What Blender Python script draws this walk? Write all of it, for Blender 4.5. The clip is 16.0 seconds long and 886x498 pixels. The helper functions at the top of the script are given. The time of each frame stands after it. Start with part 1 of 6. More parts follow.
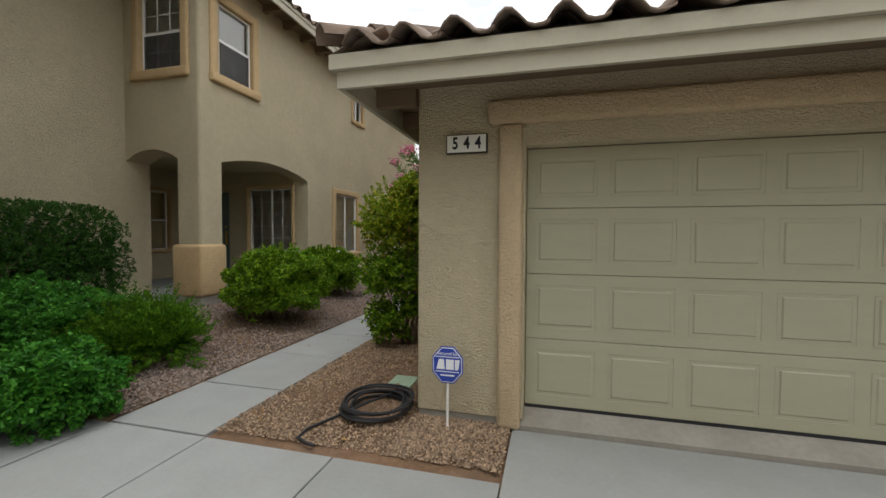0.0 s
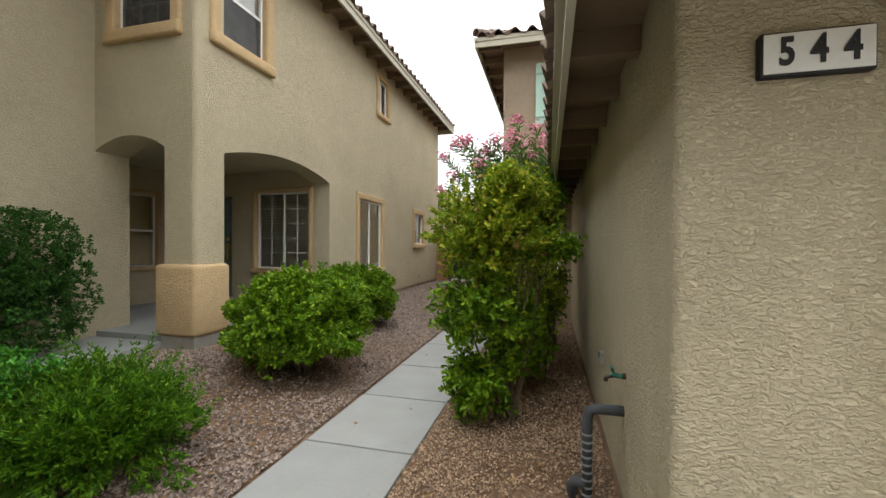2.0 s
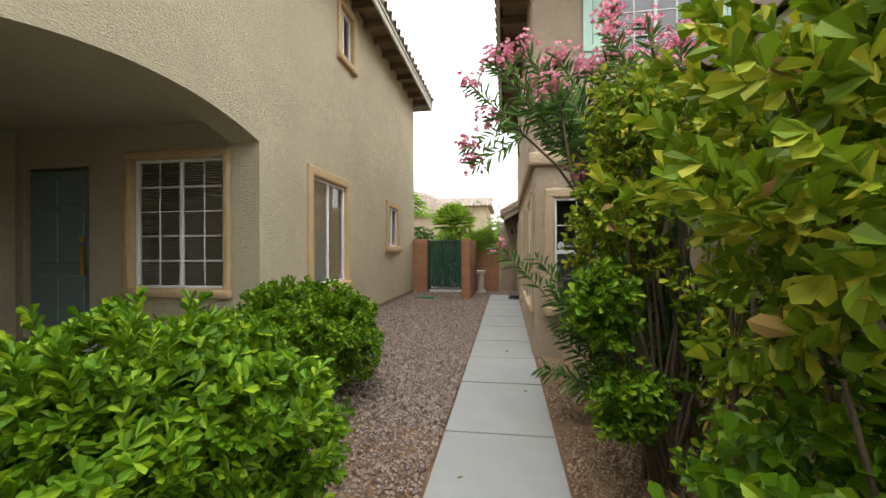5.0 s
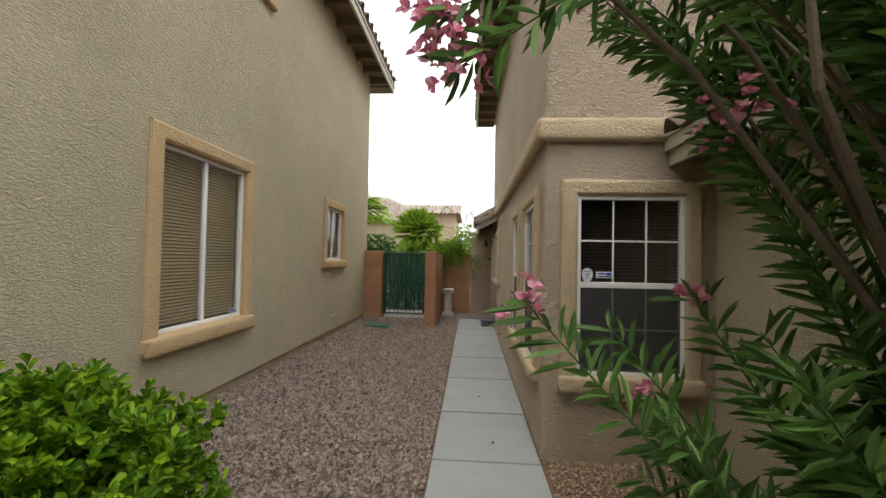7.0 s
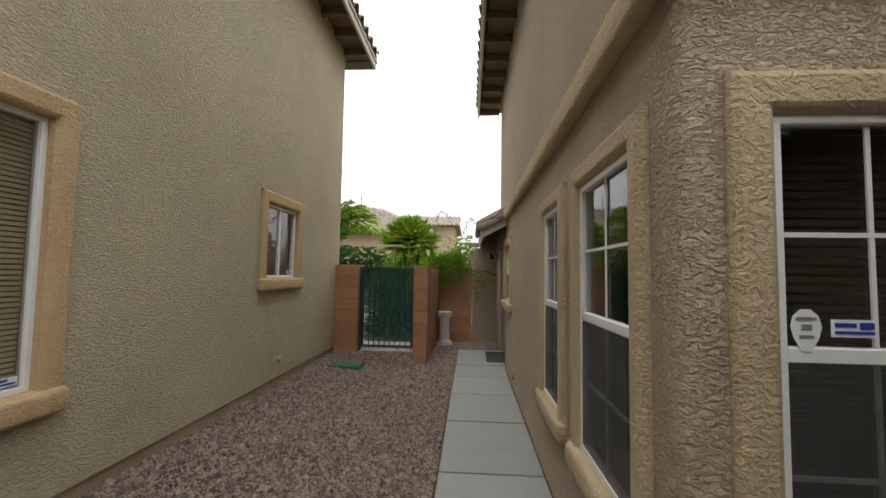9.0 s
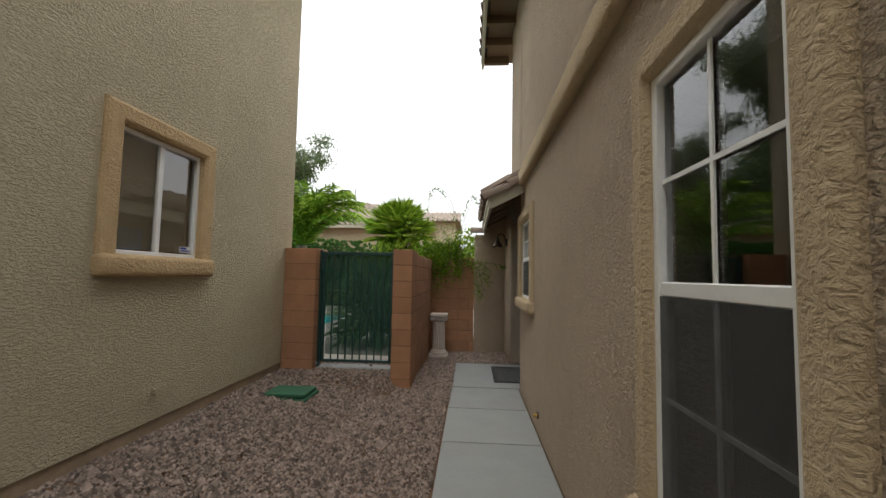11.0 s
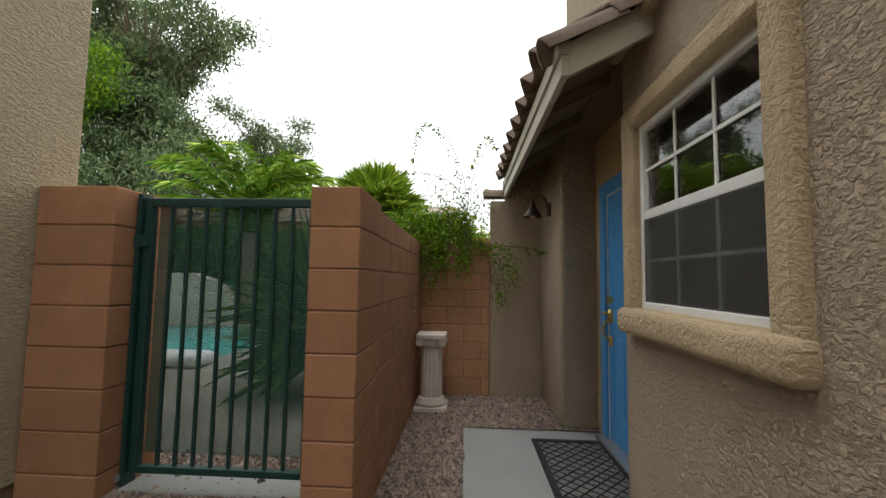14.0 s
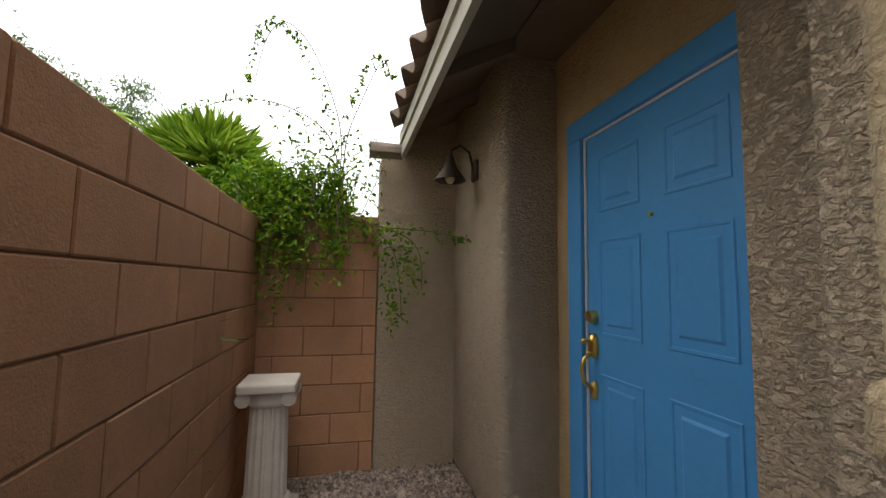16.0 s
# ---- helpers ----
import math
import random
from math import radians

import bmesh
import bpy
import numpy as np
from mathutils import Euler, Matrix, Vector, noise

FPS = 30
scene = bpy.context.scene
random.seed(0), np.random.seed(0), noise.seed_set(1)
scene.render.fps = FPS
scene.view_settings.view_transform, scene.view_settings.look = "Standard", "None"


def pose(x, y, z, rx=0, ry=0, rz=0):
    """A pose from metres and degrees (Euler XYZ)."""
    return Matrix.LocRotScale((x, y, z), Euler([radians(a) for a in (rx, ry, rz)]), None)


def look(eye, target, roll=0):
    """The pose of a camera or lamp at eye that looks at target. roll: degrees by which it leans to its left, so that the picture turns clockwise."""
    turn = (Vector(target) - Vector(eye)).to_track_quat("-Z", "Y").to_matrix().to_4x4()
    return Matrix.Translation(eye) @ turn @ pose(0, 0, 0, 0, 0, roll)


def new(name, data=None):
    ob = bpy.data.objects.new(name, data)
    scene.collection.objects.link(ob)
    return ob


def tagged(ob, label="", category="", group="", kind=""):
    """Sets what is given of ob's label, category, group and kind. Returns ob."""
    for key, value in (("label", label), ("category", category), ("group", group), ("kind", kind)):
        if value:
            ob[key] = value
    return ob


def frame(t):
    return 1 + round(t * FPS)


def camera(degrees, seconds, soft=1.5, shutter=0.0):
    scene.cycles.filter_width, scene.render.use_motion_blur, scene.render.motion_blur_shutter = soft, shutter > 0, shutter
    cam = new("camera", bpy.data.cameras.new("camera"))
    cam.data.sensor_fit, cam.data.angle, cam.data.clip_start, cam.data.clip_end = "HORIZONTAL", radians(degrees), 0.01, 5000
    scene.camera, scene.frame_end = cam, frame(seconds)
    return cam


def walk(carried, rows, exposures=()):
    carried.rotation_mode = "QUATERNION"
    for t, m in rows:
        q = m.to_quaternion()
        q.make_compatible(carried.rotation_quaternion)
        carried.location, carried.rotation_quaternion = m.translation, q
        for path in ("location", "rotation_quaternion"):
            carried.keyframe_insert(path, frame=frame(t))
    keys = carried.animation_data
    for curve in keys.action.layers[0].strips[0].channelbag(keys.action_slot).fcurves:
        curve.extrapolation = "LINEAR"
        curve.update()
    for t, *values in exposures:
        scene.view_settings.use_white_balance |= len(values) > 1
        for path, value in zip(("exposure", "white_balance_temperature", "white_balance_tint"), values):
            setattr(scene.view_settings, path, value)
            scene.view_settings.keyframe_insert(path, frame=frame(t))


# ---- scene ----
cam = camera(94.5, 16.0, soft=1.5)
PATH = [
    (0, (0.304, 0.494, 1.453), (-0.203, 2.427, 1.387), 0.3),
    (0.5, (-0.034, 0.941, 1.47), (-0.546, 2.874, 1.423), 0.3),
    (1, (-0.416, 1.301, 1.485), (-0.925, 3.235, 1.463), 0.2),
    (1.5, (-0.775, 1.664, 1.508), (-1.282, 3.599, 1.493), 0.4),
    (2, (-1.146, 1.998, 1.521), (-1.649, 3.934, 1.505), 0.3),
    (2.5, (-1.45, 2.345, 1.477), (-1.957, 4.28, 1.463), -0.0),
    (3, (-1.763, 2.775, 1.48), (-2.266, 4.71, 1.467), 0.0),
    (3.5, (-1.973, 3.215, 1.487), (-2.478, 5.15, 1.47), 0.2),
    (4, (-2.232, 3.762, 1.485), (-2.687, 5.709, 1.477), 0.5),
    (4.2, (-2.304, 3.953, 1.471), (-2.732, 5.907, 1.461), -0.0),
    (6.3, (-2.638, 6.255, 1.571), (-2.775, 8.25, 1.606), 1.2),
    (6.5, (-2.663, 6.486, 1.595), (-2.794, 8.481, 1.631), 1.1),
    (7, (-2.694, 7.08, 1.635), (-2.829, 9.075, 1.683), 1.1),
    (7.5, (-2.706, 7.657, 1.669), (-2.843, 9.651, 1.735), 1.1),
    (8, (-2.725, 8.188, 1.692), (-2.863, 10.181, 1.78), 1.0),
    (8.5, (-2.732, 8.694, 1.683), (-2.867, 10.687, 1.792), 0.9),
    (9, (-2.735, 9.215, 1.673), (-2.869, 11.207, 1.791), 0.9),
    (9.2, (-2.739, 9.428, 1.659), (-2.875, 11.419, 1.782), 0.8),
    (11.3, (-2.735, 11.64, 1.463), (-2.877, 13.631, 1.593), 1.1),
    (11.5, (-2.733, 11.873, 1.459), (-2.88, 13.864, 1.587), 1.0),
    (12, (-2.77, 12.415, 1.412), (-2.902, 14.406, 1.545), 0.9),
    (12.5, (-2.768, 12.96, 1.39), (-2.901, 14.951, 1.528), 0.9),
    (13, (-2.818, 13.483, 1.372), (-2.94, 15.475, 1.509), 0.7),
    (13.5, (-2.877, 14.004, 1.358), (-3.002, 15.995, 1.502), 0.9),
    (14, (-2.968, 14.504, 1.354), (-3.082, 16.495, 1.499), 0.9),
    (14.1, (-2.951, 14.585, 1.358), (-3.064, 16.577, 1.498), 0.4),
    (14.5, (-3.023, 14.98, 1.362), (-3.062, 16.974, 1.503), 0.7),
    (15, (-3.051, 15.444, 1.374), (-2.935, 17.436, 1.509), 0.5),
    (15.5, (-3.054, 15.9, 1.393), (-2.736, 17.87, 1.528), 0.2),
    (16, (-2.922, 16.294, 1.349), (-2.46, 18.233, 1.516), 0.9),
]
walk(cam, [(t, look(eye, target, roll)) for t, eye, target, roll in PATH],
     exposures=[(0, -0.47), (0.5, -0.3), (1, -0.05), (1.5, 0.1), (2.5, 0.3), (3.5, 0.5), (4, 0.5), (6.5, 0.2), (9, -0.14), (11.5, -0.15), (13, -0.1), (14.5, 0.1), (16, 0.3)])

# ---- sky, clouds and sun ----
sky_world = bpy.data.worlds.new("overcast_sky")
scene.world = sky_world
sky_world.use_nodes = True
SUN_EL, SUN_ROT = 72.0, 195.0


def build_sky():
    nt = sky_world.node_tree
    nt.nodes.clear()
    out = nt.nodes.new("ShaderNodeOutputWorld")
    tc = nt.nodes.new("ShaderNodeTexCoord")
    sk = nt.nodes.new("ShaderNodeTexSky")
    sk.sky_type, sk.sun_disc = "NISHITA", False
    sk.sun_elevation, sk.sun_rotation = radians(SUN_EL), radians(SUN_ROT)
    b1 = nt.nodes.new("ShaderNodeBackground")
    b1.inputs["Strength"].default_value = 0.15
    nt.links.new(sk.outputs[0], b1.inputs["Color"])
    b2 = nt.nodes.new("ShaderNodeBackground")
    b2.inputs["Color"].default_value = (0.97, 0.985, 1.0, 1)
    # an overcast sky is about three times as bright overhead as at the horizon
    sep = nt.nodes.new("ShaderNodeSeparateXYZ")
    nt.links.new(tc.outputs["Generated"], sep.inputs[0])
    glow = nt.nodes.new("ShaderNodeMapRange")
    glow.inputs["From Min"].default_value, glow.inputs["From Max"].default_value = 0.0, 1.0
    glow.inputs["To Min"].default_value, glow.inputs["To Max"].default_value = 1.05, 3.1
    nt.links.new(sep.outputs["Z"], glow.inputs["Value"])
    nt.links.new(glow.outputs[0], b2.inputs["Strength"])
    mp = nt.nodes.new("ShaderNodeMapping")
    mp.inputs["Scale"].default_value = (1.5, 1.5, 4.5)
    nz = nt.nodes.new("ShaderNodeTexNoise")
    nz.inputs["Scale"].default_value, nz.inputs["Detail"].default_value = 2.1, 7
    nz.inputs["Roughness"].default_value = 0.62
    rp = nt.nodes.new("ShaderNodeValToRGB")
    rp.color_ramp.elements[0].position, rp.color_ramp.elements[1].position = 0.3, 0.42
    rp.color_ramp.elements[0].color = (0.62, 0.62, 0.62, 1)  # thin cloud even over the blue
    mx = nt.nodes.new("ShaderNodeMixShader")
    nt.links.new(tc.outputs["Generated"], mp.inputs["Vector"])
    nt.links.new(mp.outputs[0], nz.inputs["Vector"])
    nt.links.new(nz.outputs["Fac"], rp.inputs[0])
    nt.links.new(rp.outputs[0], mx.inputs[0])
    nt.links.new(b1.outputs[0], mx.inputs[1])
    nt.links.new(b2.outputs[0], mx.inputs[2])
    nt.links.new(mx.outputs[0], out.inputs["Surface"])


build_sky()
sun_data = bpy.data.lights.new("sun", "SUN")
sun_data.energy, sun_data.angle, sun_data.color = 0.9, radians(30), (1.0, 0.95, 0.87)
sun = new("sun", sun_data)
sun.matrix_basis = look((0, 0, 30), (0 - 30 * math.cos(radians(SUN_EL)) * math.sin(radians(SUN_ROT)),
                                     0 - 30 * math.cos(radians(SUN_EL)) * math.cos(radians(SUN_ROT)),
                                     30 - 30 * math.sin(radians(SUN_EL))))


# ---- materials ----
def material(name, base, rough=0.8, vary=0.12, scale=6.0, bump=0.0, bump_scale=80.0, metal=0.0, spec=0.4,
             stain=0.0, stain_color=(0.1, 0.07, 0.05), stain_scale=1.2, island=0.0, objvar=0.0, stretch=(1, 1, 1), bump_dist=0.004):
    m = bpy.data.materials.new(name)
    m.use_nodes = True
    nt = m.node_tree
    p = nt.nodes["Principled BSDF"]
    p.inputs["Roughness"].default_value, p.inputs["Metallic"].default_value = rough, metal
    p.inputs["Specular IOR Level"].default_value = spec
    tc = nt.nodes.new("ShaderNodeTexCoord")
    mp = nt.nodes.new("ShaderNodeMapping")
    mp.inputs["Scale"].default_value = stretch
    nt.links.new(tc.outputs["Object"], mp.inputs["Vector"])

    def noise_node(s, detail=5.0):
        n = nt.nodes.new("ShaderNodeTexNoise")
        n.inputs["Scale"].default_value, n.inputs["Detail"].default_value = s, detail
        nt.links.new(mp.outputs[0], n.inputs["Vector"])
        return n.outputs["Fac"]

    def scaled(value, lo, hi):
        r = nt.nodes.new("ShaderNodeMapRange")
        r.inputs["From Min"].default_value, r.inputs["From Max"].default_value = 0.25, 0.75
        r.inputs["To Min"].default_value, r.inputs["To Max"].default_value = lo, hi
        nt.links.new(value, r.inputs["Value"])
        return r.outputs[0]

    def times(a, b):
        n = nt.nodes.new("ShaderNodeMath")
        n.operation = "MULTIPLY"
        nt.links.new(a, n.inputs[0])
        nt.links.new(b, n.inputs[1])
        return n.outputs[0]

    v = times(scaled(noise_node(scale), 1 - vary, 1 + vary), scaled(noise_node(scale * 9, 3), 1 - vary * 0.7, 1 + vary * 0.7))
    if island:
        g = nt.nodes.new("ShaderNodeNewGeometry")
        r = nt.nodes.new("ShaderNodeMapRange")
        r.inputs["To Min"].default_value, r.inputs["To Max"].default_value = 1 - island, 1 + island
        nt.links.new(g.outputs["Random Per Island"], r.inputs["Value"])
        v = times(v, r.outputs[0])
    if objvar:
        o = nt.nodes.new("ShaderNodeObjectInfo")
        r = nt.nodes.new("ShaderNodeMapRange")
        r.inputs["To Min"].default_value, r.inputs["To Max"].default_value = 1 - objvar, 1 + objvar
        nt.links.new(o.outputs["Random"], r.inputs["Value"])
        v = times(v, r.outputs[0])
    mul = nt.nodes.new("ShaderNodeVectorMath")
    mul.operation = "SCALE"
    mul.inputs[0].default_value = base
    nt.links.new(v, mul.inputs["Scale"])
    color = mul.outputs[0]
    if stain:
        mx = nt.nodes.new("ShaderNodeMix")
        mx.data_type = "RGBA"
        mx.inputs[7].default_value = (*stain_color, 1)
        nt.links.new(scaled(noise_node(stain_scale, 6), -stain * 0.6, stain), mx.inputs[0])
        nt.links.new(color, mx.inputs[6])
        color = mx.outputs[2]
    nt.links.new(color, p.inputs["Base Color"])
    if bump:
        b = nt.nodes.new("ShaderNodeBump")
        b.inputs["Strength"].default_value, b.inputs["Distance"].default_value = bump, bump_dist
        nt.links.new(noise_node(bump_scale, 4), b.inputs["Height"])
        nt.links.new(b.outputs[0], p.inputs["Normal"])
    return m


def stucco_material(name, base, strength=0.8, vary=0.07, stain=0.12, coarse=27.0, deep=0.012, crisp=0.0, stretch=2.4):
    """Lace-finish stucco: low flat islands with soft ridges, drawn out level, over a fine sand grain."""
    m = material(name, base, 0.92, vary, 1.3, spec=0.15, stain=stain, stain_color=tuple(c * 0.62 for c in base), stain_scale=0.7)
    nt = m.node_tree
    p = nt.nodes["Principled BSDF"]
    tc = nt.nodes.new("ShaderNodeTexCoord")
    mp = nt.nodes.new("ShaderNodeMapping")
    mp.inputs["Scale"].default_value = (1.0, 1.0, stretch)
    nt.links.new(tc.outputs["Object"], mp.inputs["Vector"])
    n1 = nt.nodes.new("ShaderNodeTexNoise")
    n1.inputs["Scale"].default_value, n1.inputs["Detail"].default_value, n1.inputs["Roughness"].default_value = coarse, 5.0, 0.58
    n1.inputs["Distortion"].default_value = 0.6 if crisp else 0.9
    nt.links.new(mp.outputs[0], n1.inputs["Vector"])
    r = nt.nodes.new("ShaderNodeMapRange")
    r.interpolation_type = "SMOOTHSTEP"
    # crisp: how sharply the flattened islands drop into the crevices between them
    r.inputs["From Min"].default_value, r.inputs["From Max"].default_value = (0.34 + crisp, 0.64 - crisp * 0.8)
    nt.links.new(n1.outputs["Fac"], r.inputs["Value"])
    n2 = nt.nodes.new("ShaderNodeTexNoise")
    n2.inputs["Scale"].default_value, n2.inputs["Detail"].default_value = 160.0, 3.0
    nt.links.new(tc.outputs["Object"], n2.inputs["Vector"])
    add = nt.nodes.new("ShaderNodeMath")
    add.operation = "MULTIPLY_ADD"
    add.inputs[1].default_value = 0.45
    nt.links.new(n2.outputs["Fac"], add.inputs[0])
    nt.links.new(r.outputs[0], add.inputs[2])
    b = nt.nodes.new("ShaderNodeBump")
    b.inputs["Strength"].default_value, b.inputs["Distance"].default_value = strength, deep
    nt.links.new(add.outputs[0], b.inputs["Height"])
    nt.links.new(b.outputs[0], p.inputs["Normal"])
    return m


def leaf_material(name, base, tip, thin=0.25):
    m = bpy.data.materials.new(name)
    m.use_nodes = True
    nt = m.node_tree
    p = nt.nodes["Principled BSDF"]
    p.inputs["Roughness"].default_value, p.inputs["Specular IOR Level"].default_value = 0.5, 0.25
    g = nt.nodes.new("ShaderNodeNewGeometry")
    rp = nt.nodes.new("ShaderNodeValToRGB")
    e = rp.color_ramp.elements
    e[0].color, e[0].position = (*[c * 0.55 for c in base], 1), 0.0
    e[1].color, e[1].position = (*tip, 1), 1.0
    mid = e.new(0.55)
    mid.color = (*base, 1)
    nt.links.new(g.outputs["Random Per Island"], rp.inputs[0])
    nt.links.new(rp.outputs[0], p.inputs["Base Color"])
    tr = nt.nodes.new("ShaderNodeBsdfTranslucent")
    nt.links.new(rp.outputs[0], tr.inputs["Color"])
    mx = nt.nodes.new("ShaderNodeMixShader")
    mx.inputs[0].default_value = thin
    nt.links.new(p.outputs[0], mx.inputs[1])
    nt.links.new(tr.outputs[0], mx.inputs[2])
    nt.links.new(mx.outputs[0], nt.nodes["Material Output"].inputs["Surface"])
    return m


def glass_material(name, tint=(1, 1, 1)):
    m = bpy.data.materials.new(name)
    m.use_nodes = True
    nt = m.node_tree
    nt.nodes.remove(nt.nodes["Principled BSDF"])
    t = nt.nodes.new("ShaderNodeBsdfTransparent")
    t.inputs["Color"].default_value = (*tint, 1)
    gl = nt.nodes.new("ShaderNodeBsdfGlossy")
    gl.inputs["Roughness"].default_value = 0.02
    fr = nt.nodes.new("ShaderNodeFresnel")
    fr.inputs["IOR"].default_value = 2.25
    mx = nt.nodes.new("ShaderNodeMixShader")
    nt.links.new(fr.outputs[0], mx.inputs[0])
    nt.links.new(t.outputs[0], mx.inputs[1])
    nt.links.new(gl.outputs[0], mx.inputs[2])
    nt.links.new(mx.outputs[0], nt.nodes["Material Output"].inputs["Surface"])
    return m


def cloth_material(name, color, gap):
    """A fine open weave: thread colour with the rest left open."""
    m = bpy.data.materials.new(name)
    m.use_nodes = True
    nt = m.node_tree
    p = nt.nodes["Principled BSDF"]
    p.inputs["Base Color"].default_value, p.inputs["Roughness"].default_value = (*color, 1), 0.85
    t = nt.nodes.new("ShaderNodeBsdfTransparent")
    tc = nt.nodes.new("ShaderNodeTexCoord")
    nz = nt.nodes.new("ShaderNodeTexNoise")
    nz.inputs["Scale"].default_value = 5
    nt.links.new(tc.outputs["Object"], nz.inputs["Vector"])
    r = nt.nodes.new("ShaderNodeMapRange")
    r.inputs["To Min"].default_value, r.inputs["To Max"].default_value = gap * 0.75, gap * 1.25
    nt.links.new(nz.outputs["Fac"], r.inputs["Value"])
    mx = nt.nodes.new("ShaderNodeMixShader")
    nt.links.new(r.outputs[0], mx.inputs[0])
    nt.links.new(p.outputs[0], mx.inputs[1])
    nt.links.new(t.outputs[0], mx.inputs[2])
    nt.links.new(mx.outputs[0], nt.nodes["Material Output"].inputs["Surface"])
    return m


STUCCO = stucco_material("stucco", (0.555, 0.483, 0.333), 0.9, coarse=31.0, deep=0.0095, crisp=0.02, stretch=2.3)
STUCCO_RIGHT = stucco_material("stucco_right", (0.58, 0.505, 0.35), 0.9, coarse=38.0, deep=0.009, crisp=0.02, stretch=1.8)
STUCCO_COARSE = stucco_material("stucco_coarse", (0.61, 0.488, 0.357), 1.0, coarse=33.0, deep=0.018, crisp=0.06, stretch=1.8)
TRIM = stucco_material("trim_stucco", (0.56, 0.405, 0.225), 0.6, 0.08, 0.2, coarse=32.0, stretch=1.2)
TRIM_RIGHT = stucco_material("trim_stucco_right", (0.56, 0.44, 0.285), 0.7, 0.08, 0.2, coarse=32.0, stretch=1.2)
FASCIA = material("fascia_paint", (0.46, 0.43, 0.335), 0.6, 0.05, 4, bump=0.15, bump_scale=60, stain=0.12, stain_color=(0.35, 0.3, 0.22))
# brown soffit paint, darkened so its colour includes the under-eave shade
SOFFIT = material("soffit_paint_shaded", (0.18, 0.125, 0.078), 0.8, 0.06, 5, bump=0.3, bump_scale=50)
TILE = material("roof_tile", (0.21, 0.155, 0.12), 0.85, 0.2, 5, bump=0.5, bump_scale=90, stain=0.5, stain_color=(0.33, 0.28, 0.235), stain_scale=3, objvar=0.22)
TILE_PALE = material("roof_tile_pale", (0.31, 0.255, 0.205), 0.85, 0.2, 3, bump=0.4, bump_scale=60, island=0.2)
FELT = material("roof_felt", (0.03, 0.028, 0.026), 0.9, 0.15, 8)
CONCRETE = material("walk_concrete", (0.28, 0.287, 0.277), 0.85, 0.06, 3.5, bump=0.25, bump_scale=180, stain=0.28, stain_color=(0.27, 0.26, 0.235), stain_scale=1.6, objvar=0.05)
APRON = material("apron_concrete", (0.29, 0.27, 0.235), 0.85, 0.14, 3, bump=0.3, bump_scale=120, stain=0.5, stain_color=(0.2, 0.175, 0.14), stain_scale=2.2)
DOOR_PAINT = material("garage_door_paint", (0.385, 0.375, 0.265), 0.5, 0.03, 3, bump=0.1, bump_scale=40, stain=0.08, stain_color=(0.28, 0.255, 0.18), stain_scale=0.9, stretch=(1, 1, 5))
BLUE = material("blue_door_paint", (0.075, 0.32, 0.68), 0.42, 0.05, 4, bump=0.08, bump_scale=70, spec=0.5)
TEAL_DOOR = material("grey_green_door_paint", (0.16, 0.22, 0.21), 0.5, 0.05, 4)
SHUTTER = material("mint_shutter_paint", (0.42, 0.60, 0.50), 0.6, 0.06, 6)
VINYL = material("white_vinyl", (0.80, 0.80, 0.78), 0.4, 0.03, 6, stain=0.1, stain_color=(0.5, 0.48, 0.42))
SCREEN = cloth_material("insect_screen", (0.07, 0.07, 0.068), 0.55)
MESH = cloth_material("green_shade_cloth", (0.028, 0.095, 0.072), 0.5)
GLASS = glass_material("window_glass")
BLIND = material("tan_blind", (0.86, 0.74, 0.46), 0.6, 0.05, 4)
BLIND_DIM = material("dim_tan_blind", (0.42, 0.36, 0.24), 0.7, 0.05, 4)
BLIND_GREY = material("grey_blind", (0.82, 0.80, 0.71), 0.6, 0.05, 4)
BLIND_DARK = material("dark_blind", (0.035, 0.026, 0.022), 0.6, 0.1, 4)
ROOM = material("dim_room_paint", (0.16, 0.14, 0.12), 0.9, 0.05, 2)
BLOCK = material("block_face", (0.395, 0.21, 0.118), 0.92, 0.1, 6, bump=0.55, bump_scale=140, spec=0.15, stain=0.25, stain_color=(0.3, 0.16, 0.1), stain_scale=2.5, objvar=0.09)
MORTAR = material("block_joint", (0.20, 0.11, 0.065), 0.95, 0.12, 12, bump=0.4, bump_scale=150)
GATE_PAINT = material("gate_paint", (0.012, 0.05, 0.045), 0.4, 0.1, 10, spec=0.5)
BRASS = material("brass", (0.72, 0.50, 0.16), 0.28, 0.08, 12, metal=1.0)
BRONZE = material("aged_bronze", (0.10, 0.075, 0.06), 0.5, 0.2, 14, metal=0.7)
CAST = material("cast_stone", (0.60, 0.535, 0.47), 0.85, 0.08, 9, bump=0.4, bump_scale=90, stain=0.3, stain_color=(0.36, 0.31, 0.26), stain_scale=5)
RUBBER = material("black_rubber", (0.018, 0.018, 0.02), 0.6, 0.2, 20, bump=0.3, bump_scale=100)
WORN_RUBBER = material("worn_rubber", (0.13, 0.13, 0.125), 0.85, 0.25, 9, bump=0.3, bump_scale=120, stain=0.4, stain_color=(0.2, 0.19, 0.17), stain_scale=5)
FOAM = material("pipe_foam", (0.06, 0.066, 0.078), 0.8, 0.3, 16, bump=0.6, bump_scale=60, stain=0.3, stain_color=(0.12, 0.12, 0.12), stain_scale=10)
TAPE = material("grey_tape", (0.24, 0.26, 0.3), 0.7, 0.2, 12)
METAL = material("galvanised", (0.5, 0.5, 0.5), 0.45, 0.1, 20, metal=0.8)
VERDIGRIS = material("painted_tap", (0.05, 0.22, 0.17), 0.6, 0.2, 20)
GREEN_PLASTIC = material("green_plastic", (0.035, 0.13, 0.07), 0.55, 0.1, 10, bump=0.2, bump_scale=80)
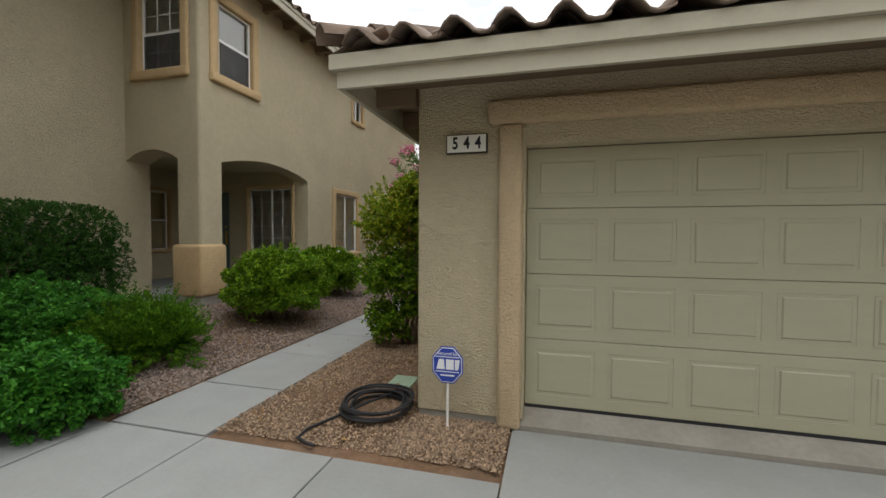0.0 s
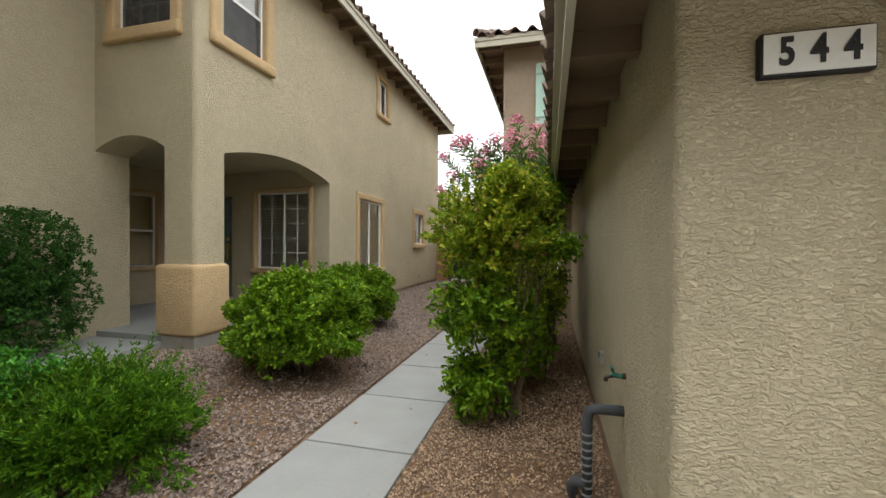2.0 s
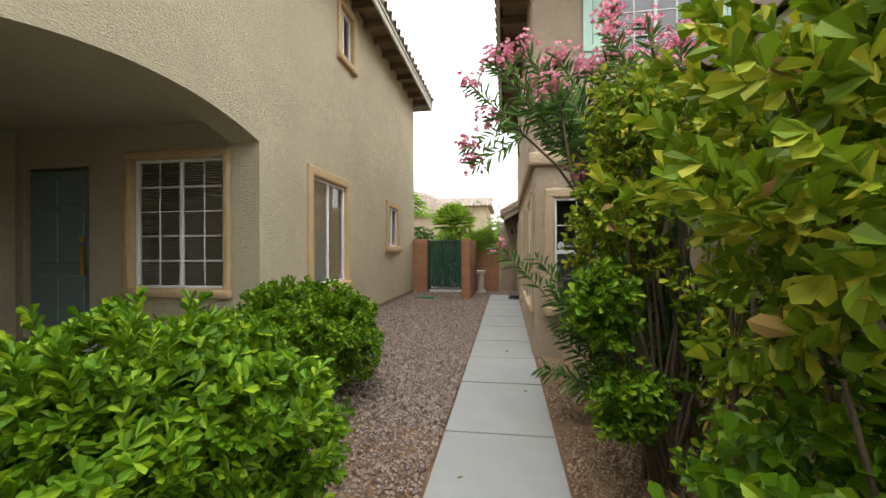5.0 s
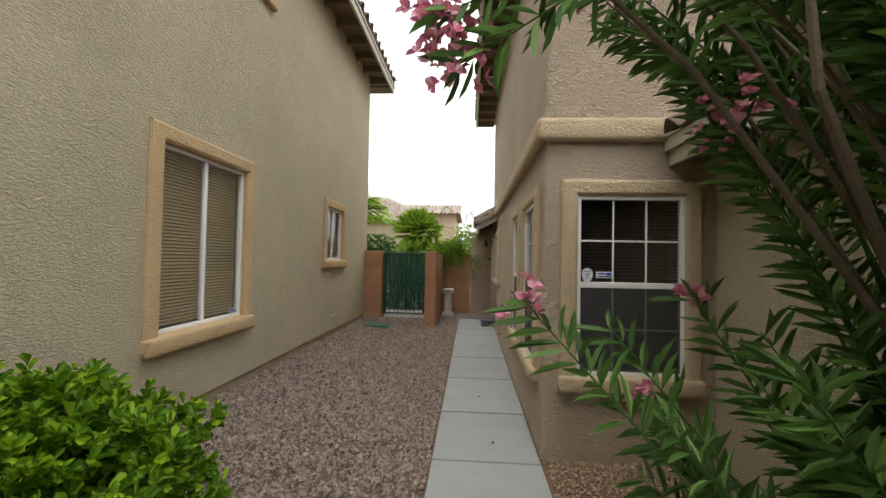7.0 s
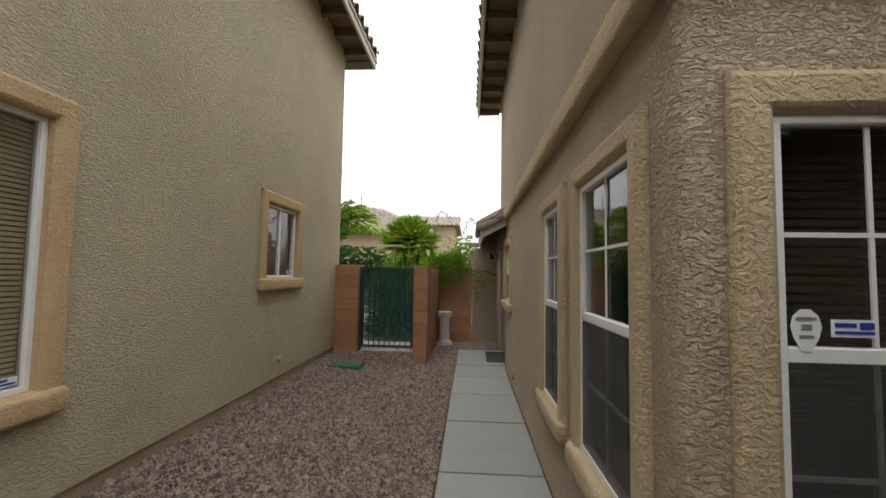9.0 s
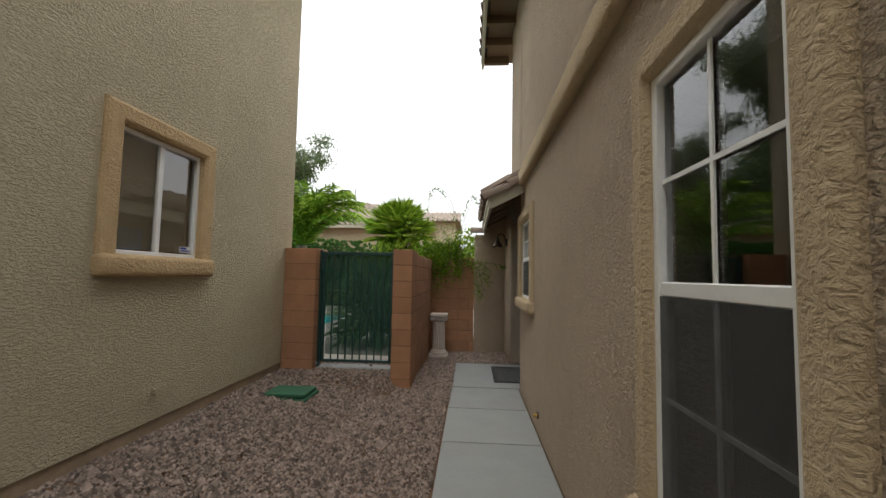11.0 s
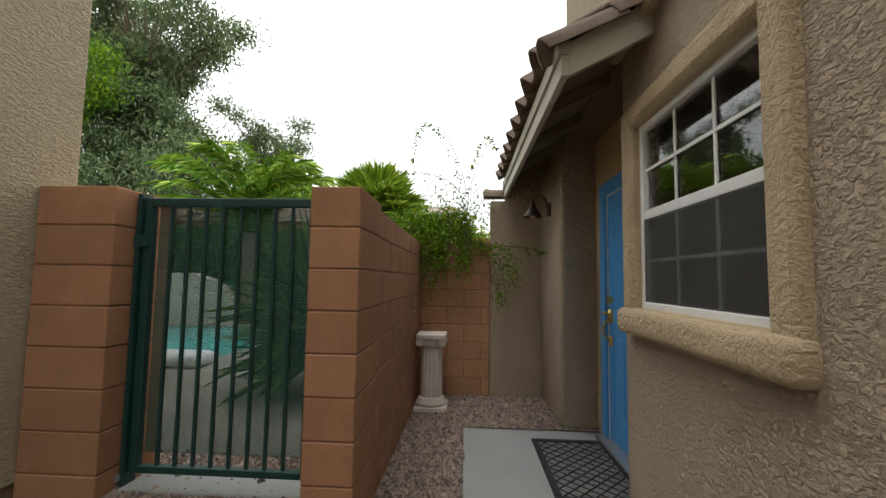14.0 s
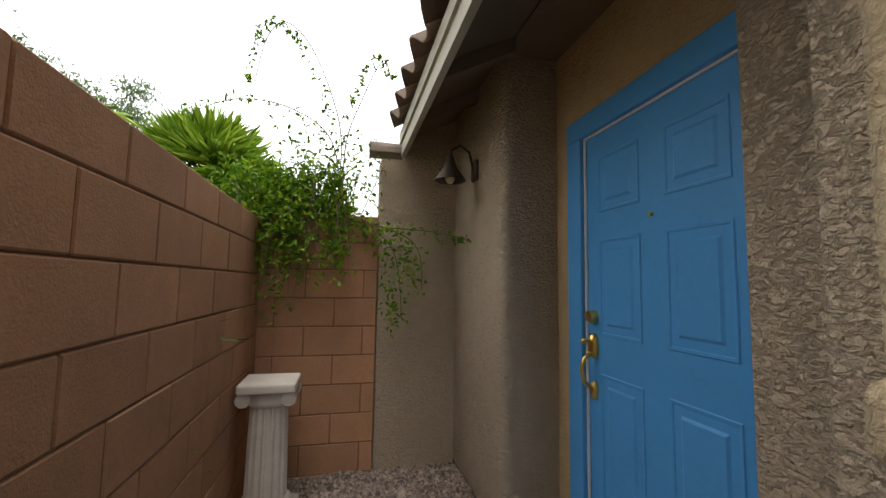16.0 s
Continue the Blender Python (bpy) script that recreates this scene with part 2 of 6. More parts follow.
PALE_GREEN = material("pale_green_plastic", (0.30, 0.40, 0.28), 0.7, 0.15, 8, stain=0.3)
PLATE = material("number_plate", (0.78, 0.78, 0.73), 0.4, 0.04, 8, stain=0.15, stain_color=(0.45, 0.42, 0.36))
BLACK = material("black_paint", (0.012, 0.012, 0.014), 0.5, 0.05, 5)
SIGN_BLUE = material("sign_blue", (0.02, 0.055, 0.36), 0.35, 0.04, 5)
SIGN_WHITE = material("sign_white", (0.78, 0.80, 0.82), 0.4, 0.03, 5)
SOIL = material("bare_soil", (0.165, 0.098, 0.055), 0.95, 0.28, 3, bump=0.9, bump_scale=70, bump_dist=0.012, stain=0.55, stain_color=(0.235, 0.155, 0.105), stain_scale=2.5)
STONE = material("gravel_stone", (0.215, 0.165, 0.136), 0.9, 0.25, 30, bump=0.2, bump_scale=200, island=0.65)
STONE_TAN = material("tan_gravel_stone", (0.27, 0.19, 0.125), 0.9, 0.25, 30, bump=0.2, bump_scale=200, island=0.6)
BARK = material("bark", (0.16, 0.12, 0.085), 0.9, 0.3, 12, bump=0.6, bump_scale=40)
POOL = material("pool_water", (0.03, 0.42, 0.42), 0.1, 0.1, 2, bump=0.25, bump_scale=6, spec=0.5)
LEAF_BUSH = leaf_material("bush_leaf", (0.11, 0.24, 0.008), (0.29, 0.42, 0.016))
LEAF_DARK = leaf_material("hedge_leaf", (0.028, 0.10, 0.010), (0.07, 0.18, 0.02))
LEAF_LOW = leaf_material("low_shrub_leaf", (0.06, 0.165, 0.006), (0.165, 0.31, 0.013))
LEAF_SOFT = leaf_material("soft_shrub_leaf", (0.04, 0.18, 0.016), (0.1, 0.31, 0.03))
LEAF_TALL = leaf_material("tall_bush_leaf", (0.19, 0.3, 0.012), (0.5, 0.47, 0.04))
LEAF_BROWN = leaf_material("withered_leaf", (0.30, 0.17, 0.06), (0.42, 0.28, 0.10))
LEAF_OLEANDER = leaf_material("oleander_leaf", (0.11, 0.22, 0.05), (0.21, 0.36, 0.09))
LEAF_PALM = leaf_material("palm_leaf", (0.21, 0.36, 0.03), (0.42, 0.52, 0.07))
LEAF_TREE = leaf_material("gum_leaf", (0.13, 0.19, 0.08), (0.25, 0.32, 0.16))
PETAL = leaf_material("pink_petal", (0.78, 0.27, 0.38), (0.90, 0.55, 0.62), 0.3)


# ---- building helpers ----
def part(name, bm, mat, parent=None, label="", smooth=False):
    me = bpy.data.meshes.new(name)
    bm.to_mesh(me)
    bm.free()
    return part_of(name, me, mat, parent, label, smooth)


def part_of(name, me, mat, parent=None, label="", smooth=False):
    if not me.materials:
        me.materials.append(mat)
    if smooth:
        me.polygons.foreach_set("use_smooth", [True] * len(me.polygons))
    ob = new(name, me)
    if parent:
        ob.parent = parent
        if parent.parent is None:
            ob.matrix_parent_inverse = parent.matrix_basis.inverted()
    return tagged(ob, label)


def thing(name, at, label, category, group="", kind=""):
    ob = new(name)
    ob.empty_display_size = 0.2
    ob.matrix_basis = Matrix.Translation(at)
    return tagged(ob, label, category, group, kind)


def box(bm, x0, x1, y0, y1, z0, z1, bevel=0.0, seg=2):
    v = [bm.verts.new(c) for c in ((x0, y0, z0), (x1, y0, z0), (x1, y1, z0), (x0, y1, z0), (x0, y0, z1), (x1, y0, z1), (x1, y1, z1), (x0, y1, z1))]
    f = [bm.faces.new([v[i] for i in q]) for q in ((3, 2, 1, 0), (4, 5, 6, 7), (0, 1, 5, 4), (1, 2, 6, 5), (2, 3, 7, 6), (3, 0, 4, 7))]
    if bevel:
        edges = list({e for q in f for e in q.edges})
        bmesh.ops.bevel(bm, geom=edges, offset=bevel, segments=seg, affect="EDGES", profile=0.5)
    return bm


def boxes(*specs, bevel=0.0, seg=2):
    bm = bmesh.new()
    for s in specs:
        box(bm, *s, bevel=bevel, seg=seg)
    return bm


def tube(points, radius, sides=8, taper=None):
    """A round bar along points; taper gives the end's share of the radius."""
    pts = [Vector(p) for p in points]
    bm = bmesh.new()
    rings = []
    side = None
    for i, p in enumerate(pts):
        d = (pts[min(i + 1, len(pts) - 1)] - pts[max(i - 1, 0)]).normalized()
        if side is None:
            side = d.orthogonal().normalized()
        side = (side - d * side.dot(d)).normalized()
        up = d.cross(side)
        r = radius * (1 if taper is None else 1 + (taper - 1) * i / (len(pts) - 1))
        rings.append([bm.verts.new(p + (side * math.cos(a) + up * math.sin(a)) * r) for a in (2 * math.pi * k / sides for k in range(sides))])
    for a, b in zip(rings, rings[1:]):
        for k in range(sides):
            bm.faces.new((a[k], a[(k + 1) % sides], b[(k + 1) % sides], b[k]))
    bm.faces.new(rings[0][::-1])
    bm.faces.new(rings[-1])
    return bm


def lathe(profile, centre, sides=24):
    """A turned body from (radius, height) pairs."""
    bm = bmesh.new()
    c = Vector(centre)
    rings = [[bm.verts.new(c + Vector((r * math.cos(a), r * math.sin(a), z))) for a in (2 * math.pi * k / sides for k in range(sides))] for r, z in profile]
    for a, b in zip(rings, rings[1:]):
        for k in range(sides):
            bm.faces.new((a[k], a[(k + 1) % sides], b[(k + 1) % sides], b[k]))
    bm.faces.new(rings[0][::-1])
    bm.faces.new(rings[-1])
    return bm


def wall_mesh(axis, face, back, u0, u1, z0, z1, holes=(), corners=()):
    """A wall in the plane axis = face, as thick as to back. holes: (ua, ub, za, zb) or (ua, ub, za, function of u that gives the head)."""
    cuts = {u0, u1}
    for h in holes:
        cuts |= {h[0], h[1]}
        if callable(h[3]):
            cuts |= {h[0] + (h[1] - h[0]) * i / 20 for i in range(21)}
    cuts = sorted(c for c in cuts if u0 <= c <= u1)
    bm = bmesh.new()

    def vert(u, d, z):
        return bm.verts.new((d, u, z) if axis == "x" else (u, d, z))

    def quad(verts, want):
        f = bm.faces.new(verts)
        f.normal_update()
        if f.normal.dot(want) < 0:
            f.normal_flip()

    ahead = Vector((1, 0, 0)) if axis == "x" else Vector((0, 1, 0))
    ahead *= 1 if face > back else -1
    side = Vector((0, 1, 0)) if axis == "x" else Vector((1, 0, 0))
    up = Vector((0, 0, 1))

    def solid(u, mid):
        zs = [z0]
        for ua, ub, za, zb in sorted(holes, key=lambda h: h[2]):
            if ua < mid < ub:
                zs += [za, zb(u) if callable(zb) else zb]
        zs.append(z1)
        return [(zs[i], zs[i + 1]) for i in range(0, len(zs), 2)]

    for a, b in zip(cuts, cuts[1:]):
        mid = (a + b) / 2
        for (la, ha), (lb, hb) in zip(solid(a, mid), solid(b, mid)):
            if ha - la < 1e-4 and hb - lb < 1e-4:
                continue
            for d, w in ((face, ahead), (back, -ahead)):
                quad((vert(a, d, la), vert(b, d, lb), vert(b, d, hb), vert(a, d, ha)), w)
            for za, zb, w in ((la, lb, -up), (ha, hb, up)):
                quad((vert(a, face, za), vert(b, face, zb), vert(b, back, zb), vert(a, back, za)), w)
    for h in holes:
        for u, w in ((h[0], side), (h[1], -side)):
            top = h[3](u) if callable(h[3]) else h[3]
            if u0 < u < u1:
                quad((vert(u, face, h[2]), vert(u, back, h[2]), vert(u, back, top), vert(u, face, top)), w)
    for u, w in ((u0, -side), (u1, side)):
        quad((vert(u, face, z0), vert(u, back, z0), vert(u, back, z1), vert(u, face, z1)), w)
    bmesh.ops.remove_doubles(bm, verts=bm.verts, dist=1e-4)
    for (cx, cy), r in corners:
        edges = [e for e in bm.edges if all(abs(v.co.x - cx) < 1e-3 and abs(v.co.y - cy) < 1e-3 for v in e.verts) and len(e.link_faces) == 2]
        bmesh.ops.bevel(bm, geom=edges, offset=r, segments=5, affect="EDGES", profile=0.5)
    return bm


def plane_box(axis, sign, d, u0, u1, z0, z1, out, inn, bevel=0.0, seg=2, bm=None):
    """A box on a wall's face at d: it stands out by out to the wall's outside and reaches inn into it."""
    bm = bm or bmesh.new()
    a, b = sorted((d + sign * out, d - sign * inn))
    return box(bm, *((a, b, u0, u1) if axis == "x" else (u0, u1, a, b)), z0, z1, bevel=bevel, seg=seg)


def window(house, axis, sign, d, u0, u1, z0, z1, cols=0, rows=0, split="v", trim=0.13, sill=True, blind=BLIND, screen=False, lower=False, at=0.5, label="", deep=0.07, edging=TRIM, slat=0.021):
    """A window set back in the wall's opening: vinyl frame, sashes, bars, panes, a blind, and a rounded stucco surround."""
    fr = 0.035
    bm = bmesh.new()
    rings = []
    for s, h in ((0.0, deep + 0.03), (0.0, deep - 0.016), (0.004, deep - 0.02), (fr - 0.004, deep - 0.02), (fr, deep - 0.016), (fr, deep + 0.03)):
        e = d - sign * h
        rings.append([bm.verts.new((e, u, z) if axis == "x" else (u, e, z)) for u, z in ((u0 + s, z0 + s), (u1 - s, z0 + s), (u1 - s, z1 - s), (u0 + s, z1 - s))])
    for p, q in zip(rings, rings[1:] + rings[:1]):
        for k in range(4):
            bm.faces.new((p[k], p[(k + 1) % 4], q[(k + 1) % 4], q[k]))
    bmesh.ops.recalc_face_normals(bm, faces=bm.faces)
    win = part("window", bm, VINYL, house, label)
    um, zm = u0 + (u1 - u0) * at, z0 + (z1 - z0) * at
    bm = bmesh.new()
    if split == "v":
        plane_box(axis, sign, d, um - 0.022, um + 0.022, z0 + fr, z1 - fr, -deep + 0.012, deep + 0.025, 0.004, 1, bm)
        cells = [(u0 + fr, um - 0.022, z0 + fr, z1 - fr), (um + 0.022, u1 - fr, z0 + fr, z1 - fr)]
    elif split == "h":
        plane_box(axis, sign, d, u0 + fr, u1 - fr, zm - 0.024, zm + 0.024, -deep + 0.012, deep + 0.025, 0.004, 1, bm)
        cells = [(u0 + fr, u1 - fr, z0 + fr, zm - 0.024), (u0 + fr, u1 - fr, zm + 0.024, z1 - fr)]
    else:
        cells = [(u0 + fr, u1 - fr, z0 + fr, z1 - fr)]
    if split:
        part("meeting_rail", bm, VINYL, win)
    else:
        bm.free()
    for i, (a, b, c, e) in enumerate(cells):
        bm = bmesh.new()
        q = [(d - sign * (deep + 0.01), u, z) if axis == "x" else (u, d - sign * (deep + 0.01), z) for u, z in ((a, c), (b, c), (b, e), (a, e))]
        f = bm.faces.new([bm.verts.new(p) for p in q])
        f.normal_update()
        if f.normal[0 if axis == "x" else 1] * sign < 0:
            f.normal_flip()
        pane = part("pane", bm, GLASS, win)
        pane.visible_shadow = False
        n = cols if split != "v" else max(1, cols // 2)
        m = rows if split != "h" else max(1, rows // 2)
        for k in range(1, n):
            u = a + (b - a) * k / n
            part("muntin", plane_box(axis, sign, d, u - 0.0075, u + 0.0075, c, e, -deep + 0.001, deep + 0.006), VINYL, win)
        for k in range(1, m):
            z = c + (e - c) * k / m
            part("muntin", plane_box(axis, sign, d, a, b, z - 0.0075, z + 0.0075, -deep + 0.002, deep + 0.005), VINYL, win)
        if screen and i == 0:
            part("insect_screen", plane_box(axis, sign, d, a, b, c, e, -deep + 0.016, deep - 0.014), SCREEN, win, "grey insect screen")
    if blind:
        bm = bmesh.new()
        z = z0 + 0.05
        while z < z1 - 0.03:
            plane_box(axis, sign, d, u0 + 0.02, u1 - 0.02, z, z + slat, -deep - 0.055, deep + 0.068, 0, 1, bm)
            z += 0.03
        part("blind", bm, blind, win, "lowered slatted blind")
    if trim:
        t = trim
        bm = bmesh.new()
        rings = []
        for s, h in ((-0.005, -0.05), (-0.005, 0.02), (0.008, 0.034), (0.024, 0.043), (t - 0.026, 0.043), (t - 0.008, 0.032), (t, 0.016), (t, -0.02)):
            e = d + sign * h
            rings.append([bm.verts.new((e, u, z) if axis == "x" else (u, e, z)) for u, z in ((u0 - s, z0 - s), (u1 + s, z0 - s), (u1 + s, z1 + s), (u0 - s, z1 + s))])
        for p, q in zip(rings, rings[1:]):
            for k in range(4):
                bm.faces.new((p[k], p[(k + 1) % 4], q[(k + 1) % 4], q[k]))
        bmesh.ops.recalc_face_normals(bm, faces=bm.faces)
        part("surround", bm, edging, win, "rounded tan stucco surround")
        part("sill", plane_box(axis, sign, d, u0 - t - 0.012, u1 + t + 0.012, z0 - t - 0.012, z0, 0.075 if sill else 0.055, 0.03, 0.035, 4), edging, win, "rounded tan stucco sill", True)
    return win


def roof_tile_mesh(w=0.32, length=0.43, thick=0.016):
    bm = bmesh.new()
    prof = []
    for i in range(9):
        u = w * 1.06 * i / 8
        s = u / w
        z = 0.085 * math.sin(math.pi * s / 0.62) if s < 0.62 else -0.022 * math.sin(math.pi * (s - 0.62) / 0.44)
        prof.append((u, z))
    rows = []
    for y in (0, length):
        rows.append(([bm.verts.new((u, y, z + thick)) for u, z in prof], [bm.verts.new((u, y, z)) for u, z in prof]))
    (t0, b0), (t1, b1) = rows
    for i in range(8):
        bm.faces.new((t0[i], t0[i + 1], t1[i + 1], t1[i]))
        bm.faces.new((b0[i + 1], b0[i], b1[i], b1[i + 1]))
        bm.faces.new((b0[i], b0[i + 1], t0[i + 1], t0[i]))
    bm.faces.new((b0[0], t0[0], t1[0], b1[0]))
    bm.faces.new((t0[8], b0[8], b1[8], t1[8]))
    me = bpy.data.meshes.new("roof_tile")
    bm.to_mesh(me)
    bm.free()
    me.materials.append(TILE)
    me.polygons.foreach_set("use_smooth", [True] * len(me.polygons))
    return me


ROOF_TILE = roof_tile_mesh()


def joined(name, me, mats, mat, parent, label=""):
    """One mesh out of many poses of me, for pieces too many to lift one by one."""
    co = np.empty(len(me.vertices) * 3)
    me.vertices.foreach_get("co", co)
    co = co.reshape(-1, 3)
    faces = [tuple(p.vertices) for p in me.polygons]
    verts, polys = [], []
    for m in mats:
        a = np.array(m)
        n = len(verts)
        verts.extend((co @ a[:3, :3].T + a[:3, 3]).tolist())
        polys.extend(tuple(i + n for i in f) for f in faces)
    out = bpy.data.meshes.new(name)
    out.from_pydata(verts, [], polys)
    ob = part_of(name, out, mat, parent, label, True)
    ob["kind"] = "stuff"
    return ob


def slope(house, corner, along, length, run, pitch=18.4, hip0=True, hip1=True, edge_rows=1, name="roof"):
    """A tiled roof slope: from corner the eave goes length metres in the direction along (degrees); the slope climbs to its left."""
    base = Matrix.Translation(corner) @ pose(0, 0, 0, 0, 0, along) @ pose(0, 0, 0, pitch)
    rise = run / math.cos(radians(pitch))
    bm = bmesh.new()
    h = run
    q = [(0, 0), (length, 0), (length - (h if hip1 else 0), rise), (h if hip0 else 0, rise)]
    lo = [bm.verts.new(base @ Vector((x, y, -0.05))) for x, y in q]
    hi = [bm.verts.new(base @ Vector((x, y, -0.005))) for x, y in q]
    bm.faces.new(lo[::-1])
    bm.faces.new(hi)
    for i in range(4):
        bm.faces.new((lo[i], lo[(i + 1) % 4], hi[(i + 1) % 4], hi[i]))
    deck = part(name, bm, FELT, house, "tiled roof slope")
    w, step = 0.32, 0.36
    rest = []
    k = 0
    while k * step < rise - 0.1:
        y = k * step - 0.05
        inset = max(0.0, y) * math.cos(radians(pitch))
        a, b = (inset if hip0 else 0), length - (inset if hip1 else 0)
        n = int((b - a) / w)
        for i in range(n):
            m = base @ pose(a + (b - a - n * w) / 2 + i * w, y, 0.022 + random.uniform(-0.004, 0.004), 2.2, random.uniform(-0.8, 0.8), random.uniform(-0.7, 0.7))
            if k < edge_rows:
                t = part_of("roof_tile", ROOF_TILE, TILE, deck)
                t.matrix_basis = m
            else:
                rest.append(m)
        k += 1
    joined("roof_tiles", ROOF_TILE, rest, TILE, deck)
    return deck


def hip_caps(deck, a, b):
    a, b = Vector(a), Vector(b)
    n = max(1, int((b - a).length / 0.36))
    d = (b - a).normalized()
    for i in range(n):
        p = a + d * (0.36 * i)
        bm = bmesh.new()
        side = d.cross(Vector((0, 0, 1))).normalized()
        up = side.cross(d)
        rings = []
        for s, lift, r in ((0.0, 0.02, 0.105), (0.41, 0.0, 0.095)):
            rings.append([bm.verts.new(p + d * s + side * (math.cos(t) * r) + up * (math.sin(t) * r + lift + 0.02)) for t in (math.pi * j / 7 for j in range(8))])
            rings.append([bm.verts.new(p + d * s + side * (math.cos(t) * (r - 0.016)) + up * (math.sin(t) * (r - 0.016) + lift + 0.02)) for t in (math.pi * j / 7 for j in range(8))])
        for j in range(7):
            bm.faces.new((rings[0][j], rings[0][j + 1], rings[2][j + 1], rings[2][j]))
            bm.faces.new((rings[1][j + 1], rings[1][j], rings[3][j], rings[3][j + 1]))
            bm.faces.new((rings[0][j + 1], rings[0][j], rings[1][j], rings[1][j + 1]))
        part("hip_tile", bm, TILE, deck, "rounded ridge tile", True)


def leaves(name, centres, dirs, length, width, mat, parent, label="", droop=0.25, spread=0.25, kind="stuff", belly=(0.35, 1.0, 0.72, 0.8)):
    """Folded leaves that grow from centres along dirs; belly: where along the leaf its two widths lie."""
    n = len(centres)
    if n == 0:
        return None
    c, d = np.asarray(centres, float), np.asarray(dirs, float)
    d = d / (np.linalg.norm(d, axis=1, keepdims=True) + 1e-9)
    r = np.random.normal(size=(n, 3))
    s = np.cross(d, r)
    s /= np.linalg.norm(s, axis=1, keepdims=True) + 1e-9
    u = np.cross(s, d)
    flip = np.where(u[:, 2:3] < 0, -1.0, 1.0)
    u *= flip
    ln = length * np.random.uniform(1 - spread, 1 + spread, (n, 1))
    wd = width * np.random.uniform(1 - spread, 1 + spread, (n, 1)) * 0.5
    v = np.empty((n, 6, 3))
    v[:, 0] = c
    v[:, 1] = c + d * ln * belly[0] + s * wd * belly[1] + u * wd * 0.35
    v[:, 2] = c + d * ln * belly[2] + s * wd * belly[3] + u * wd * 0.25 - u * ln * droop * 0.3
    v[:, 3] = c + d * ln - u * ln * droop
    v[:, 4] = c + d * ln * belly[2] - s * wd * belly[3] + u * wd * 0.25 - u * ln * droop * 0.3
    v[:, 5] = c + d * ln * belly[0] - s * wd * belly[1] + u * wd * 0.35
    base = (np.arange(n) * 6)[:, None]
    q = np.concatenate([base + [0, 1, 2, 3], base + [0, 3, 4, 5]])
    me = bpy.data.meshes.new(name)
    me.from_pydata(v.reshape(-1, 3).tolist(), [], q.tolist())
    ob = part_of(name, me, mat, parent, label)
    if kind:
        ob["kind"] = kind
    return ob


def rosettes(points, outs, per, tilt=0.9, gap=0.03):
    """Leaf roots and directions: per leaves round the tip of each shoot."""
    p, o = np.repeat(points, per, 0), np.repeat(outs, per, 0)
    r = np.random.normal(size=p.shape)
    r -= o * (r * o).sum(1, keepdims=True)
    r /= np.linalg.norm(r, axis=1, keepdims=True) + 1e-9
    d = o * np.random.uniform(0.25, 1.0, (len(p), 1)) + r * tilt
    return p - o * np.random.uniform(0, gap * 2, (len(p), 1)), d


def lumpy(n, centre, radii, lump=0.16, freq=2.2, seed=0.0, shell=0.25, low=-0.75, power=2.0):
    """Points and outward directions in the outer shell of a lumpy rounded body."""
    d = np.random.normal(size=(n * 2, 3))
    d /= np.linalg.norm(d, axis=1, keepdims=True)
    d = d[d[:, 2] > low][:n]
    k = (np.abs(d) ** power).sum(1) ** (-1 / power)
    f = np.array([1 + lump * noise.noise(Vector(v * freq) + Vector((seed, seed * 0.7, 3.1))) * 1.6 for v in d]) * k
    f *= 1 - np.random.uniform(0, 1, len(d)) ** 2 * shell
    pts = d * f[:, None] * np.array(radii) + np.array(centre)
    o = d / np.array(radii)
    o /= np.linalg.norm(o, axis=1, keepdims=True)
    o[:, 2] += 0.35
    o /= np.linalg.norm(o, axis=1, keepdims=True)
    return pts, o


def stems(parent, root, centre, radii, n=9, r=0.018, mat=BARK):
    for i in range(n):
        a = 2 * math.pi * i / n + random.uniform(-0.3, 0.3)
        k = random.uniform(0.35, 0.75)
        tip = Vector(centre) + Vector((radii[0] * k * math.cos(a), radii[1] * k * math.sin(a), radii[2] * random.uniform(0.1, 0.7)))
        b = Vector(root) + Vector((random.uniform(-0.08, 0.08), random.uniform(-0.08, 0.08), 0))
        mid = b.lerp(tip, 0.45) + Vector((random.uniform(-0.06, 0.06), random.uniform(-0.06, 0.06), 0.08))
        part("branch", tube([b, mid, tip], r, 6, 0.35), mat, parent)


def ground_z(x, y):
    s = min(1.0, max(0.0, (-3.02 - x) / 2.1))
    t = min(1.0, max(0.0, (y - 7.0) / 2.5))
    high = (0.30 + (0.24 - 0.30) * t) * min(1.0, max(0.3, (y - 1.0) / 4.0))
    near_gate = min(1.0, max(0.0, (y - 15.7) / 0.6)) * min(1.0, max(0.0, (-3.6 - x) / 0.2))
    yard = 1.0 - min(1.0, max(0.0, (y - 17.0) / 1.5))
    return max(high * s, 0.25 * near_gate) * yard if x < -3.02 else 0.012

# ---- ground ----
def steps(*runs):
    out = []
    for a, b, s in runs:
        n = max(1, round((b - a) / s))
        out += [a + (b - a) * i / n for i in range(n)]
    return out + [runs[-1][1]]


